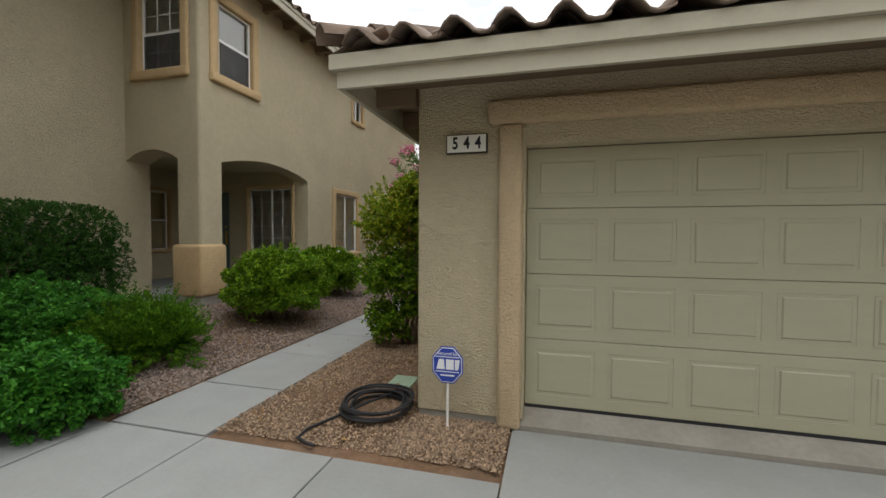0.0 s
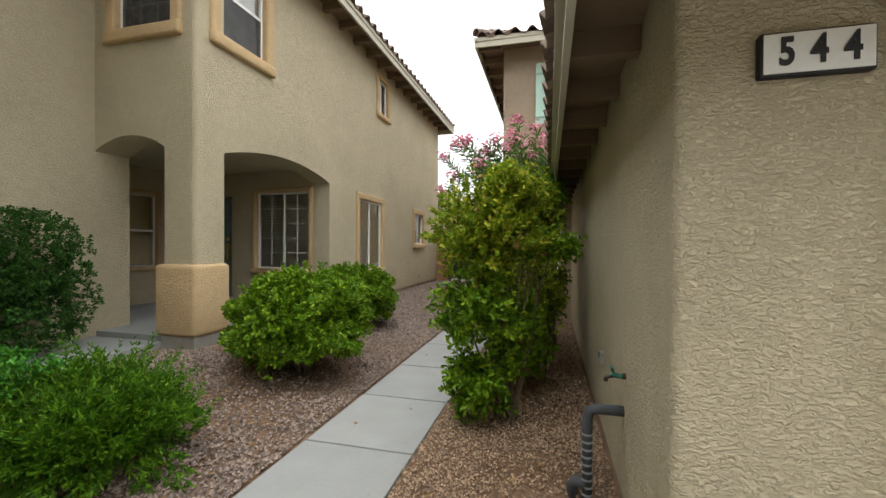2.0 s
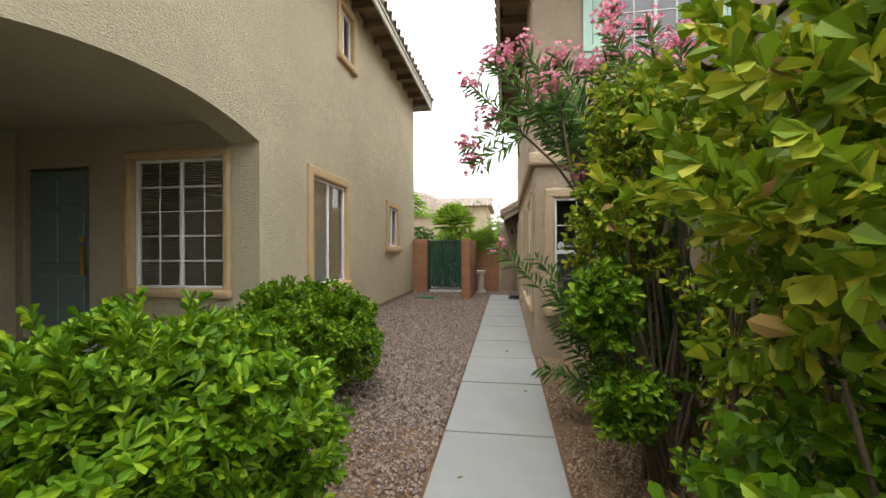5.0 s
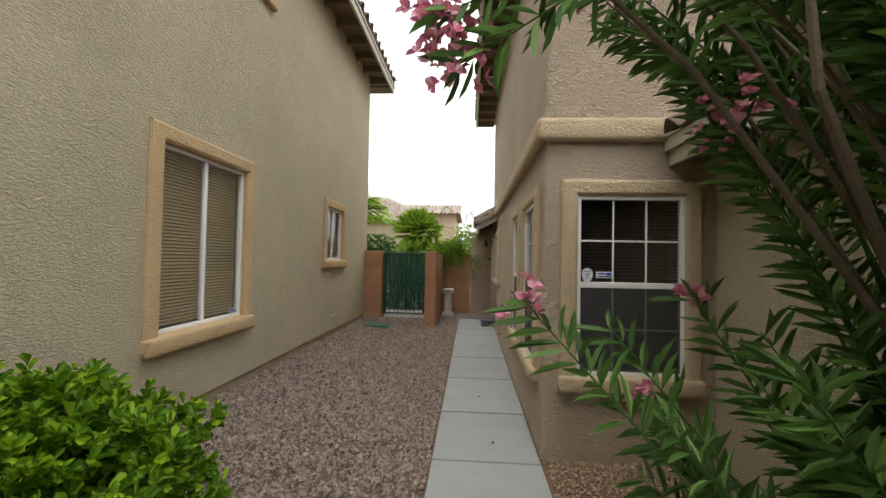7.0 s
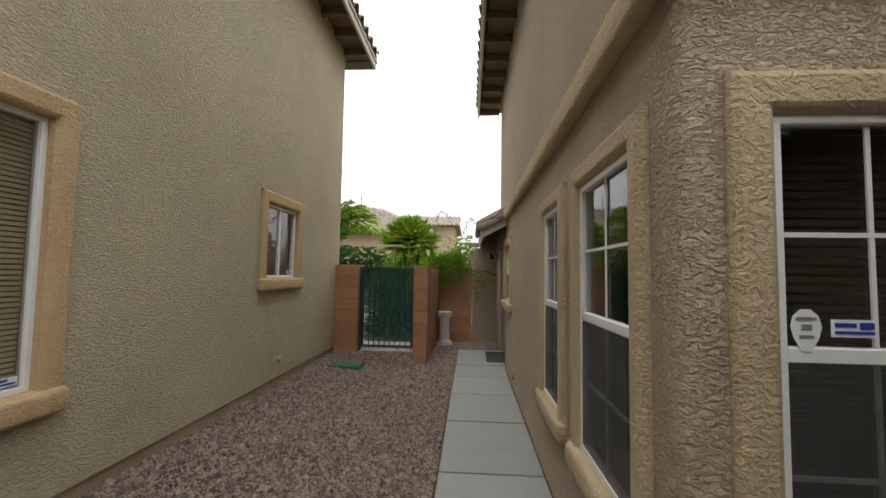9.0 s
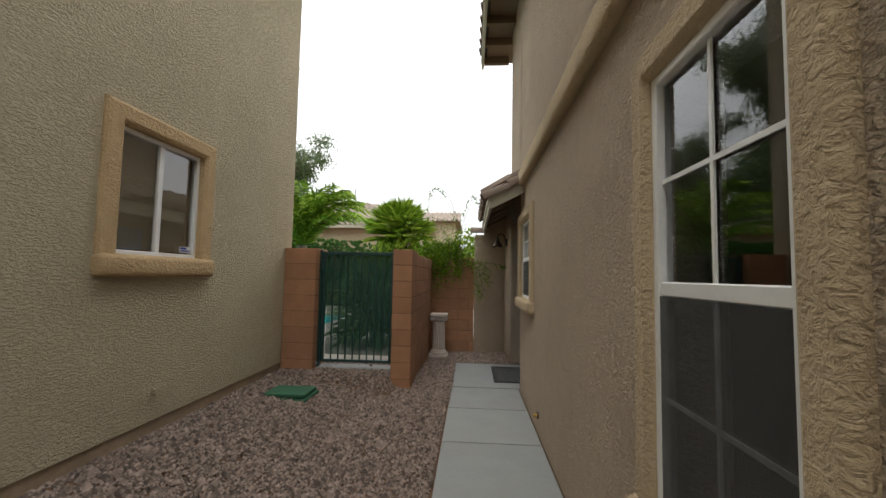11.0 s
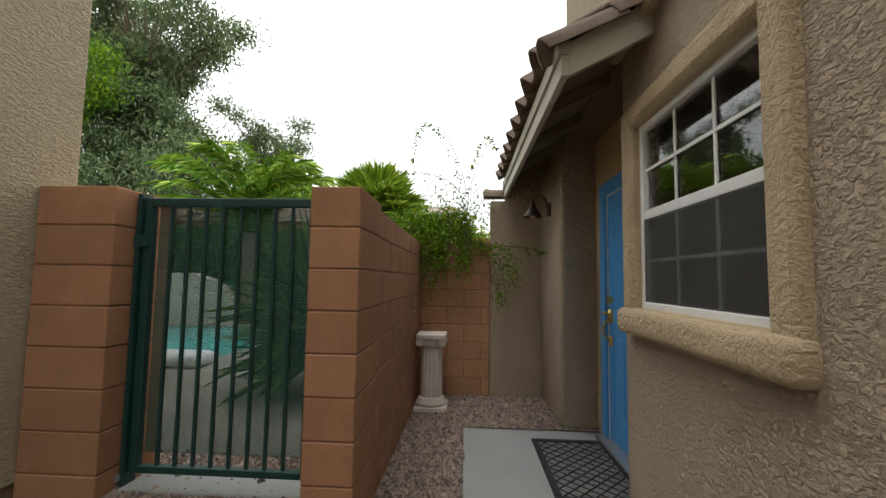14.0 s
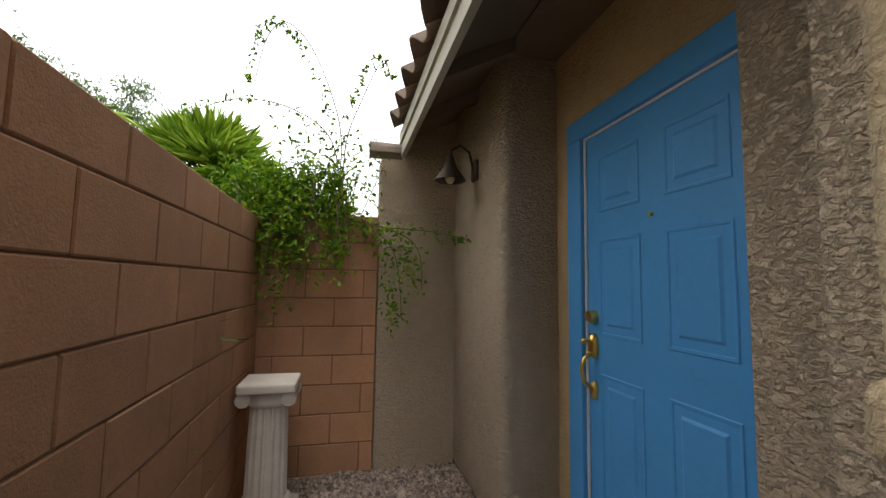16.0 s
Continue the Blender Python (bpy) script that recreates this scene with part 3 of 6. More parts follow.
def build_ground():
    xs = steps((-400, -40, 90), (-40, -8, 8), (-8, 0.3, 0.14), (0.3, 8, 1.5), (8, 40, 8), (40, 400, 90))
    ys = steps((-400, -40, 90), (-40, 1, 8), (1, 20, 0.14), (20, 44, 4), (44, 400, 90))
    bm = bmesh.new()
    grid = []
    for y in ys:
        row = []
        for x in xs:
            z = ground_z(x, y)
            if 1 < y < 20 and -8 < x < 0.3:
                z += 0.022 * noise.noise(Vector((x * 1.7, y * 1.7, 0))) - 0.012
            if (-2.99 < x < -2.09 and y < 18.4) or x > 0.0 or y < 2.9 or (x > -2.99 and 16.8 < y < 18.35):
                z = min(z, -0.03)
            row.append(bm.verts.new((x, y, z)))
        grid.append(row)
    for a, b in zip(grid, grid[1:]):
        for i in range(len(a) - 1):
            bm.faces.new((a[i], a[i + 1], b[i + 1], b[i]))
    tagged(part("ground", bm, SOIL, None, "brown sandy soil under loose gravel", True), kind="structure", category="ground")


build_ground()


def slab(parent, x0, x1, y0, y1, z0, z1, mat=CONCRETE, name="slab"):
    return part(name, box(bmesh.new(), x0, x1, y0, y1, z0, z1, 0.004, 1), mat, parent)


pavement = thing("pavement", (-2.5, 10, 0), "pale grey broom-finished concrete walkway with cut joints", "walkway", kind="structure")
JOINTS = [2.87, 3.77, 4.82, 5.85, 6.92, 8.1, 9.37, 10.45, 11.52, 12.77, 13.98, 15.05, 16.0, 16.87, 18.38]
for a, b in zip(JOINTS, JOINTS[1:]):
    slab(pavement, -2.98, -2.1 if b < 17 else -1.76, a + 0.012, b - 0.012, -0.12, 0.0 + random.uniform(-0.003, 0.003))
JOINT = material("joint_dirt", (0.035, 0.03, 0.025), 0.95, 0.2, 20)
part("joint_fill", boxes((-2.97, -2.11, 2.9, 18.3, -0.13, -0.03), (-4.1, 0.0, -1.1, 2.86, -0.13, -0.016)), JOINT, pavement)
for x0, x1 in ((-4.2, -3.0), (-2.975, -2.075), (-2.065, -1.06), (-1.05, 0.035)):
    for y0, y1 in ((1.75, 2.865), (0.6, 1.74), (-1.2, 0.59)):
        slab(pavement, x0, x1, y0, y1, -0.12, -0.002)
driveway = thing("driveway", (2.5, 0, 0), "pale concrete driveway with a stained apron at the garage", "driveway", kind="structure")
for x0, x1 in ((0.045, 2.55), (2.56, 5.4)):
    for y0, y1 in ((1.0, 3.56), (-2.5, 0.99), (-6.5, -2.51)):
        slab(driveway, x0, x1, y0, y1, -0.12, 0.0)
bm = bmesh.new()
v = [bm.verts.new((x, y, z)) for x in (0.05, 5.3) for y, z in ((3.575, -0.1), (3.575, 0.03), (3.74, 0.105), (4.2, 0.13), (4.2, -0.1))]
bm.faces.new(v[:5]); bm.faces.new(v[9:4:-1])
for i in range(5):
    bm.faces.new((v[i], v[(i + 1) % 5], v[(i + 1) % 5 + 5], v[i + 5]))
bmesh.ops.recalc_face_normals(bm, faces=bm.faces)
part("apron", bm, APRON, driveway, "oil-stained sloping concrete apron")
porch_path = thing("porch_path", (-6, 5, 0.3), "grey concrete path up to the neighbour porch", "path", kind="structure")
slab(porch_path, -6.68, -5.62, 4.9, 5.88, 0.1, 0.36)
slab(porch_path, -6.68, -5.5, 3.7, 4.89, 0.1, 0.35)

# plain house block added unseen behind the walk's start to cut low sky light
shade_block = thing("house", (0, -13, 0), "unseen plain house block added to shade the garage front", "house")
part("wall", boxes((-22, 22, -18, -8.6, 0, 6.2)), STUCCO, shade_block)
part("roof", boxes((-22.5, 22.5, -18.5, -8.0, 6.2, 6.6), bevel=0.05), TILE, shade_block)

# ---- left house ----
house_left = thing("house", (-9, 11, 0.3), "two-storey beige stucco house with an arched corner porch", "house")
EX = -5.16
bay_r, win_1, win_2, win_3 = (6.27, 7.13, 4.15, 5.38), (10.16, 11.39, 0.98, 2.535), (11.17, 11.77, 4.72, 5.58), (13.9, 14.77, 1.58, 2.49)


def arch_east(y):
    return 2.685 + 0.19 * (1 - ((y - 7.64) / 1.29) ** 2)


def arch_south(x):
    return 2.69 + 0.17 * (1 - ((x + 6.15) / 0.55) ** 2)


part("wall", wall_mesh("x", EX, -5.5, 6.34, 16.66, 0.33, 5.96, [bay_r[:2] + bay_r[2:], (6.35, 8.93, 0.33, arch_east), win_1, win_2, win_3]), STUCCO, house_left)
bay_l = (-6.35, -5.49, 4.15, 5.38)
part("wall", wall_mesh("y", 5.9, 6.34, -6.98, EX, 0.33, 5.96, [(-6.7, -5.6, 0.33, arch_south), bay_l], [((EX, 5.9), 0.05)]), STUCCO, house_left)
part("wall", wall_mesh("x", -6.7, -6.98, -7.0, 5.9, 0.3, 5.96), STUCCO, house_left)
part("wall", wall_mesh("y", 6.345, 6.2, -8.6, -6.985, 0.3, 2.95), STUCCO, house_left)
part("wall", wall_mesh("y", 8.94, 9.15, -8.6, -5.505, 0.3, 2.95, [(-6.78, -5.6, 1.05, 2.55), (-8.3, -7.36, 0.45, 2.5)]), STUCCO, house_left)
part("wall", wall_mesh("x", -8.4, -8.6, 6.35, 8.93, 0.3, 2.95, [(7.45, 8.2, 1.1, 2.45)]), STUCCO, house_left)
part("wall", wall_mesh("y", 16.66, 16.4, -14.0, -5.505, 0.33, 5.96), STUCCO, house_left)
part("wall", wall_mesh("x", -14.0, -13.8, -7.0, 16.4, 0.3, 5.96), STUCCO, house_left)
part("wall", wall_mesh("y", -7.0, -6.8, -13.8, -6.985, 0.3, 5.96), STUCCO, house_left)
part("foundation", boxes((-5.45, -5.175, 9.0, 16.66, 0.0, 0.329), (-7.0, -6.69, 3, 6.3, 0.0, 0.296)), material("foundation_wash", (0.36, 0.28, 0.19), 0.9, 0.15, 4, bump=0.4, bump_scale=80, stain=0.4), house_left)
part("porch_floor", boxes((-8.4, -5.2, 5.91, 8.94, 0.1, 0.42)), CONCRETE, house_left)
part("porch_ceiling", boxes((-8.6, -5.5, 6.34, 9.0, 2.955, 3.1)), STUCCO, house_left)
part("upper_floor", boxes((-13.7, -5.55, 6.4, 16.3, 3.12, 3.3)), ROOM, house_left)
part("attic_floor", boxes((-13.7, -5.1, -6.7, 16.5, 5.97, 6.05)), ROOM, house_left)
part("column_base", boxes((-5.7, -5.1, 5.84, 6.4, 0.43, 1.285), bevel=0.055, seg=4), TRIM, house_left, "rounded tan stucco column base", True)
part("column_footing", boxes((-5.63, -5.13, 5.87, 6.37, 0.1, 0.45), bevel=0.01), APRON, house_left)
window(house_left, "x", 1, EX, *bay_r, split="h", blind=BLIND_GREY, screen=True, trim=0.15)
window(house_left, "y", -1, 5.9, *bay_l, cols=3, rows=4, split="h", blind=BLIND_GREY, screen=True, trim=0.15)
window(house_left, "x", 1, EX, *win_1, split="v", blind=BLIND, trim=0.14, deep=0.045)
window(house_left, "x", 1, EX, *win_2, split="v", blind=None, trim=0.1)
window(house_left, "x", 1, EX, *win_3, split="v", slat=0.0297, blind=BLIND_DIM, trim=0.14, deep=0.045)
window(house_left, "y", -1, 8.94, -6.78, -5.6, 1.05, 2.55, cols=4, rows=5, split="v", blind=BLIND_GREY, trim=0.09)
window(house_left, "x", 1, -8.4, 7.45, 8.2, 1.1, 2.45, split="h", blind=BLIND, trim=0.07)
entry = part("door", boxes((-8.27, -7.39, 9.0, 9.045, 0.46, 2.47), bevel=0.004, seg=1), TEAL_DOOR, house_left, "grey-green entry door with brass handleset")
for a, b in ((0.62, 1.2), (1.35, 1.95), (2.05, 2.35)):
    for c in (-8.17, -7.8):
        part("door_panel", boxes((c, c + 0.3, 8.99, 9.01, a, b), bevel=0.008, seg=1), TEAL_DOOR, entry)
part("door_handle", boxes((-7.5, -7.455, 8.945, 8.99, 1.2, 1.55), bevel=0.008), BRASS, entry, "brass handleset")
part("deadbolt", boxes((-7.49, -7.465, 8.93, 8.99, 1.6, 1.66), bevel=0.008), BRASS, entry, "brass deadbolt")
eave = slope(house_left, (-4.68, 5.4, 5.93), 90, 11.72, 4.2, hip0=False)
north = slope(house_left, (-4.68, 17.12, 5.93), 180, 9.3, 4.2)
hip_caps(eave, (-4.68, 17.12, 5.98), (-8.8, 13.0, 7.33))
part("fascia", boxes((-4.715, -4.675, 5.4, 17.12, 5.74, 5.86), (-4.715, -4.655, 5.4, 17.14, 5.862, 5.935)), FASCIA, house_left)
part("fascia", boxes((-14.0, -4.72, 17.085, 17.12, 5.74, 5.86), (-14.0, -4.72, 17.08, 17.14, 5.862, 5.935)), FASCIA, house_left)
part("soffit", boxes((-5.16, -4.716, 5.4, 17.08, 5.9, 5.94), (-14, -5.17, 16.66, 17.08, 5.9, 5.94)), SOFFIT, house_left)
y = 5.6
while y < 17:
    part("rafter_tail", boxes((-5.155, -4.72, y, y + 0.085, 5.76, 5.895)), SOFFIT, house_left)
    y += 0.61
for y0, z0 in ((11.2, 1.03), (14.58, 1.63)):
    part("sticker", boxes((-5.196, -5.194, y0, y0 + 0.13, z0, z0 + 0.05)), SIGN_WHITE, house_left, "white and blue window sticker")
    part("bar", boxes((-5.1938, -5.192, y0 + 0.01, y0 + 0.12, z0 + 0.01, z0 + 0.02), (-5.1938, -5.192, y0 + 0.01, y0 + 0.08, z0 + 0.028, z0 + 0.042)), SIGN_BLUE, house_left)
part("cleanout", tube([(-5.16, 14.35, 0.55), (-5.12, 14.35, 0.55)], 0.035, 10), STUCCO, house_left, "small painted pipe stub")

# ---- right house with its garage ----
house_right = thing("house", (0, 11, 0), "two-storey beige stucco house with an attached garage", "house")
RX = -2.09
win_a, win_b, win_c = (10.85, 11.64, 0.7, 2.185), (12.13, 12.78, 0.7, 2.185), (15.71, 16.64, 1.22, 2.155)
part("wall", wall_mesh("x", RX, -1.85, 10.76, 16.83, 0.0, 5.7, [win_a, win_b, win_c], [((RX, 16.83), 0.05)]), STUCCO_COARSE, house_right)
part("wall", wall_mesh("x", RX, -1.85, 16.83, 18.1, 2.72, 5.7), STUCCO_COARSE, house_right)
win_f, win_u = (-1.825, -0.965, 0.71, 2.18), (-1.04, 0.06, 4.0, 5.02)
part("wall", wall_mesh("y", 10.52, 10.76, RX, 6.5, 0.0, 5.7, [win_f, win_u], [((RX, 10.52), 0.05)]), STUCCO_COARSE, house_right)
part("wall", wall_mesh("y", 18.1, 17.9, -1.85, 6.5, 2.72, 5.7), STUCCO_RIGHT, house_right)
part("wall", wall_mesh("x", 6.5, 6.3, 3.6, 18.1, 0.0, 5.7), STUCCO_RIGHT, house_right)
part("wall", wall_mesh("x", -1.755, -1.5, 17.2, 18.39, 0.0, 2.7, [(17.2, 18.25, 0.03, 2.16)]), TRIM, house_right)
part("wall", boxes((-1.86, -1.5, 16.87, 17.198, 0, 2.7), bevel=0.03, seg=4), STUCCO_COARSE, house_right, "", True)
part("wall", boxes((RX + 0.01, -1.5, 16.66, 16.868, 0, 2.7), bevel=0.025, seg=3), STUCCO_COARSE, house_right, "", True)
part("wall", boxes((RX, -1.5, 18.39, 19.9, 0.0, 2.72), bevel=0.06, seg=4), STUCCO_COARSE, house_right, "", True)
part("wall", boxes((-2.68, -2.5, 19.37, 19.6, 0.0, 2.29), (-2.498, RX - 0.002, 19.37, 19.6, 0.0, 2.6)), STUCCO_COARSE, house_right)
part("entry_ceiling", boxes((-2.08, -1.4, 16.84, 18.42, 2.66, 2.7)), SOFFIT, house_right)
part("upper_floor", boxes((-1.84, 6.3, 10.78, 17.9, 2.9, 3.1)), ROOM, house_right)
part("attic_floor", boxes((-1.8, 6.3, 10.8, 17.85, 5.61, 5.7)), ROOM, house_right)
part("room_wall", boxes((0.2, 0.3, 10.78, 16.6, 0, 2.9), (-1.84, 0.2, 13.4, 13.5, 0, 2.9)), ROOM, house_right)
part("band", boxes((RX - 0.075, RX + 0.02, 10.45, 16.9, 2.62, 2.81), bevel=0.04, seg=4), TRIM_RIGHT, house_right, "rounded stucco belt band", True)
part("band", boxes((RX - 0.07, 1.5, 10.445, 10.55, 2.622, 2.812), bevel=0.04, seg=4), TRIM_RIGHT, house_right, "rounded stucco belt band", True)
window(house_right, "x", -1, RX, *win_a, cols=2, rows=4, split="h", blind=None, screen=True, trim=0.12, deep=0.008, edging=TRIM_RIGHT)
window(house_right, "x", -1, RX, *win_b, cols=2, rows=4, split="h", blind=None, screen=True, trim=0.12, deep=0.008, edging=TRIM_RIGHT)
window(house_right, "x", -1, RX, *win_c, cols=3, rows=4, split="h", blind=None, screen=True, trim=0.12, deep=0.03, edging=TRIM_RIGHT)
win_front = window(house_right, "y", -1, 10.52, *win_f, cols=3, rows=4, split="h", blind=BLIND_DARK, screen=True, trim=0.13, deep=0.01, edging=TRIM_RIGHT)
window(house_right, "y", -1, 10.52, *win_u, cols=4, rows=3, split="v", blind=BLIND_DARK, trim=0.11, edging=TRIM_RIGHT)
bm = bmesh.new()
for i in range(10):
    a = 2 * math.pi * i / 10
    bm.verts.new((-1.735 + 0.045 * math.cos(a), 10.517, 1.530 + 0.055 * math.sin(a) - (0.02 if i == 7 or i == 8 else 0)))
bm.faces.new(bm.verts[:])
r = bmesh.ops.extrude_face_region(bm, geom=bm.faces[:])
bmesh.ops.translate(bm, vec=(0, -0.002, 0), verts=[e for e in r["geom"] if isinstance(e, bmesh.types.BMVert)])
bmesh.ops.recalc_face_normals(bm, faces=bm.faces)
badge = part("sticker", bm, SIGN_WHITE, win_front, "white shield-shaped window sticker")
label_card = part("sticker", boxes((-1.665, -1.535, 10.515, 10.517, 1.502, 1.554)), SIGN_WHITE, win_front, "white and blue window sticker")
part("bar", boxes((-1.765, -1.705, 10.513, 10.5148, 1.550, 1.560), (-1.755, -1.715, 10.513, 10.5148, 1.498, 1.506), (-1.75, -1.72, 10.513, 10.5148, 1.520, 1.538)), METAL, win_front)
part("bar", boxes((-1.655, -1.595, 10.513, 10.5148, 1.532, 1.544), (-1.655, -1.545, 10.513, 10.5148, 1.512, 1.520), (-1.585, -1.545, 10.513, 10.5148, 1.526, 1.546)), SIGN_BLUE, win_front)
for x0, x1 in ((-1.44, -1.06), (0.08, 0.46)):
    sh = part("shutter", boxes(*[(x0 + (x1 - x0) / 3 * i + 0.003, x0 + (x1 - x0) / 3 * (i + 1) - 0.003, 10.475, 10.515, 3.98, 5.2) for i in range(3)], bevel=0.004, seg=1), SHUTTER, house_right, "mint green board shutter")
    for z in (4.12, 4.98):
        part("batten", boxes((x0, x1, 10.45, 10.474, z, z + 0.09), bevel=0.004, seg=1), SHUTTER, sh)
west = slope(house_right, (-2.57, 18.93, 5.6), 270, 8.94, 4.0)
south = slope(house_right, (-2.57, 9.99, 5.6), 0, 9.0, 4.0)
hip_caps(south, (-2.57, 9.99, 5.65), (1.4, 13.96, 6.97))
part("fascia", boxes((-2.595, -2.555, 9.99, 18.93, 5.42, 5.53), (-2.61, -2.555, 9.97, 18.95, 5.532, 5.605)), FASCIA, house_right)
part("fascia", boxes((-2.55, 6.6, 9.985, 10.02, 5.42, 5.53), (-2.55, 6.6, 9.97, 10.02, 5.532, 5.605)), FASCIA, house_right)
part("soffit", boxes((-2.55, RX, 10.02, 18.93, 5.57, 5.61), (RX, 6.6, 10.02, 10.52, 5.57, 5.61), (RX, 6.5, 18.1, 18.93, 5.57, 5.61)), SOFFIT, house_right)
y = 10.2
while y < 18.85:
    part("rafter_tail", boxes((-2.55, RX - 0.003, y, y + 0.085, 5.44, 5.568)), SOFFIT, house_right)
    y += 0.61
part("pipe_stub", tube([(RX + 0.01, 15.3, 0.18), (RX - 0.05, 15.3, 0.18)], 0.018, 10), BRASS, house_right, "small brass pipe stub")
part("escutcheon", tube([(RX + 0.01, 15.3, 0.18), (RX - 0.015, 15.3, 0.18)], 0.032, 12), BRONZE, house_right)
# shed roof over the entry
ENTRY_X, ENTRY_Z, ENTRY_Y0, ENTRY_Y1 = -2.5, 2.33, 16.42, 19.42
entry_roof = slope(house_right, (ENTRY_X - 0.035, ENTRY_Y1 + 0.06, ENTRY_Z + 0.215), 270, ENTRY_Y1 - ENTRY_Y0 + 0.08, 0.42, pitch=28, hip0=False, hip1=False, edge_rows=2, name="entry_roof")
part("fascia", boxes((ENTRY_X - 0.025, ENTRY_X + 0.01, ENTRY_Y0, ENTRY_Y1, ENTRY_Z, ENTRY_Z + 0.1), (ENTRY_X - 0.04, ENTRY_X + 0.01, ENTRY_Y0 - 0.01, ENTRY_Y1 + 0.01, ENTRY_Z + 0.102, ENTRY_Z + 0.185)), FASCIA, house_right)


def sloped(name, y0, y1, lo, hi, mat):
    """A board under the entry roof between two heights at the fascia, rising to the wall."""
    bm = bmesh.new()
    xa, xb, up = ENTRY_X + 0.012, RX - 0.003, 0.205
    q = [(xa, lo), (xb, lo + up), (xb, hi + up), (xa, hi)]
    p0 = [bm.verts.new((x, y0, z)) for x, z in q]
    p1 = [bm.verts.new((x, y1, z)) for x, z in q]
    bm.faces.new(p0); bm.faces.new(p1[::-1])
    for i in range(4):
        bm.faces.new((p0[i], p1[i], p1[(i + 1) % 4], p0[(i + 1) % 4]))
    bmesh.ops.recalc_face_normals(bm, faces=bm.faces)
    part(name, bm, mat, house_right)


for y0 in (ENTRY_Y0, ENTRY_Y1 - 0.035):
    sloped("rake_board", y0, y0 + 0.035, ENTRY_Z, ENTRY_Z + 0.165, FASCIA)
sloped("soffit", ENTRY_Y0 + 0.04, ENTRY_Y1 - 0.04, ENTRY_Z + 0.115, ENTRY_Z + 0.145, SOFFIT)
for y in (17.0, 17.6, 18.2, 18.8):
    sloped("rafter_tail", y, y + 0.07, ENTRY_Z + 0.03, ENTRY_Z + 0.11, SOFFIT)
hip_caps(entry_roof, (-2.76, 19.49, 2.31), (-2.38, 19.49, 2.33))
hip_caps(entry_roof, (-2.57, ENTRY_Y0 + 0.04, 2.4), (-1.92, ENTRY_Y0 + 0.04, 2.74))
# garage
GX, GY = -0.72, 3.6
part("wall", wall_mesh("y", GY, 3.85, GX, 6.3, 0.065, 2.62, [(0.12, 4.98, 0.065, 2.13)], [((GX, GY), 0.03)]), STUCCO_RIGHT, house_right)
part("wall", wall_mesh("x", GX, -0.5, 3.85, 10.52, 0.065, 2.62), STUCCO_RIGHT, house_right)
part("foundation", boxes((GX + 0.012, -0.03, 3.615, 3.8, -0.1, 0.063), (GX + 0.012, -0.5, 3.8, 10.52, -0.1, 0.063)), APRON, house_right)
part("attic_floor", boxes((-0.7, 6.3, 3.62, 10.5, 2.625, 2.66)), ROOM, house_right)
part("door_surround", boxes((-0.075, 0.1, 3.53, 3.62, 0.0, 2.275), bevel=0.035, seg=4), TRIM_RIGHT, house_right, "rounded tan stucco jamb", True)
part("door_surround", boxes((-0.16, 5.3, 3.525, 3.62, 2.275, 2.46), bevel=0.04, seg=4), TRIM_RIGHT, house_right, "rounded tan stucco header", True)
part("door_surround", boxes((5.0, 5.175, 3.53, 3.62, 0.0, 2.275), bevel=0.035, seg=4), TRIM_RIGHT, house_right, "rounded tan stucco jamb", True)
gs = slope(house_right, (-1.12, 2.97, 2.66), 0, 7.9, 3.4)
gw = slope(house_right, (-1.12, 10.515, 2.66), 270, 7.545, 3.4, hip0=False)
hip_caps(gs, (-1.16, 2.93, 2.69), (2.2, 6.3, 3.83))
part("fascia", boxes((-1.09, 6.7, 2.995, 3.03, 2.43, 2.54), (-1.13, 6.7, 2.955, 3.03, 2.542, 2.64)), FASCIA, house_right)
part("fascia", boxes((-1.09, -1.055, 3.033, 10.515, 2.43, 2.54), (-1.13, -1.055, 3.033, 10.515, 2.542, 2.64)), FASCIA, house_right)
part("soffit", boxes((-1.05, 6.7, 3.035, 3.595, 2.6, 2.64), (-1.05, GX - 0.003, 3.6, 10.51, 2.6, 2.64)), SOFFIT, house_right)
y = 3.55
while y < 10.4:
    part("rafter_tail", boxes((-1.052, GX - 0.003, y, y + 0.085, 2.47, 2.598)), SOFFIT, house_right)
    y += 0.61
garage_door = part("garage_door", boxes((0.1, 5.0, 3.79, 3.83, 0.11, 2.13)), DOOR_PAINT, house_right, "cream sectional garage door with raised panels")


def panel_section(z0, z1):
    section = part("section", box(bmesh.new(), 0.125, 4.975, 3.752, 3.79, z0 + 0.002, z1 - 0.002, 0.003, 1), DOOR_PAINT, garage_door)
    for i in range(9):
        bm = bmesh.new()
        a = 0.195 + i * 0.536
        b = a + 0.445
        c, e = z0 + 0.085, z1 - 0.085
        rings = []
        for ins, dep in ((0, 3.7515), (0.006, 3.7575), (0.02, 3.7575), (0.034, 3.7465)):
            rings.append([bm.verts.new((x, dep - 0.002, z)) for x, z in ((a + ins, c + ins), (b - ins, c + ins), (b - ins, e - ins), (a + ins, e - ins))])
        for p, q in zip(rings, rings[1:]):
            for k in range(4):
                bm.faces.new((p[k], p[(k + 1) % 4], q[(k + 1) % 4], q[k]))
        bm.faces.new(rings[-1])
        part("raised_panel", bm, DOOR_PAINT, section)


for a, b in ((0.13, 0.655), (0.655, 1.16), (1.16, 1.665), (1.665, 2.125)):
    panel_section(a, b)
part("bottom_seal", boxes((0.12, 4.98, 3.755, 3.8, 0.1, 0.132)), RUBBER, garage_door)

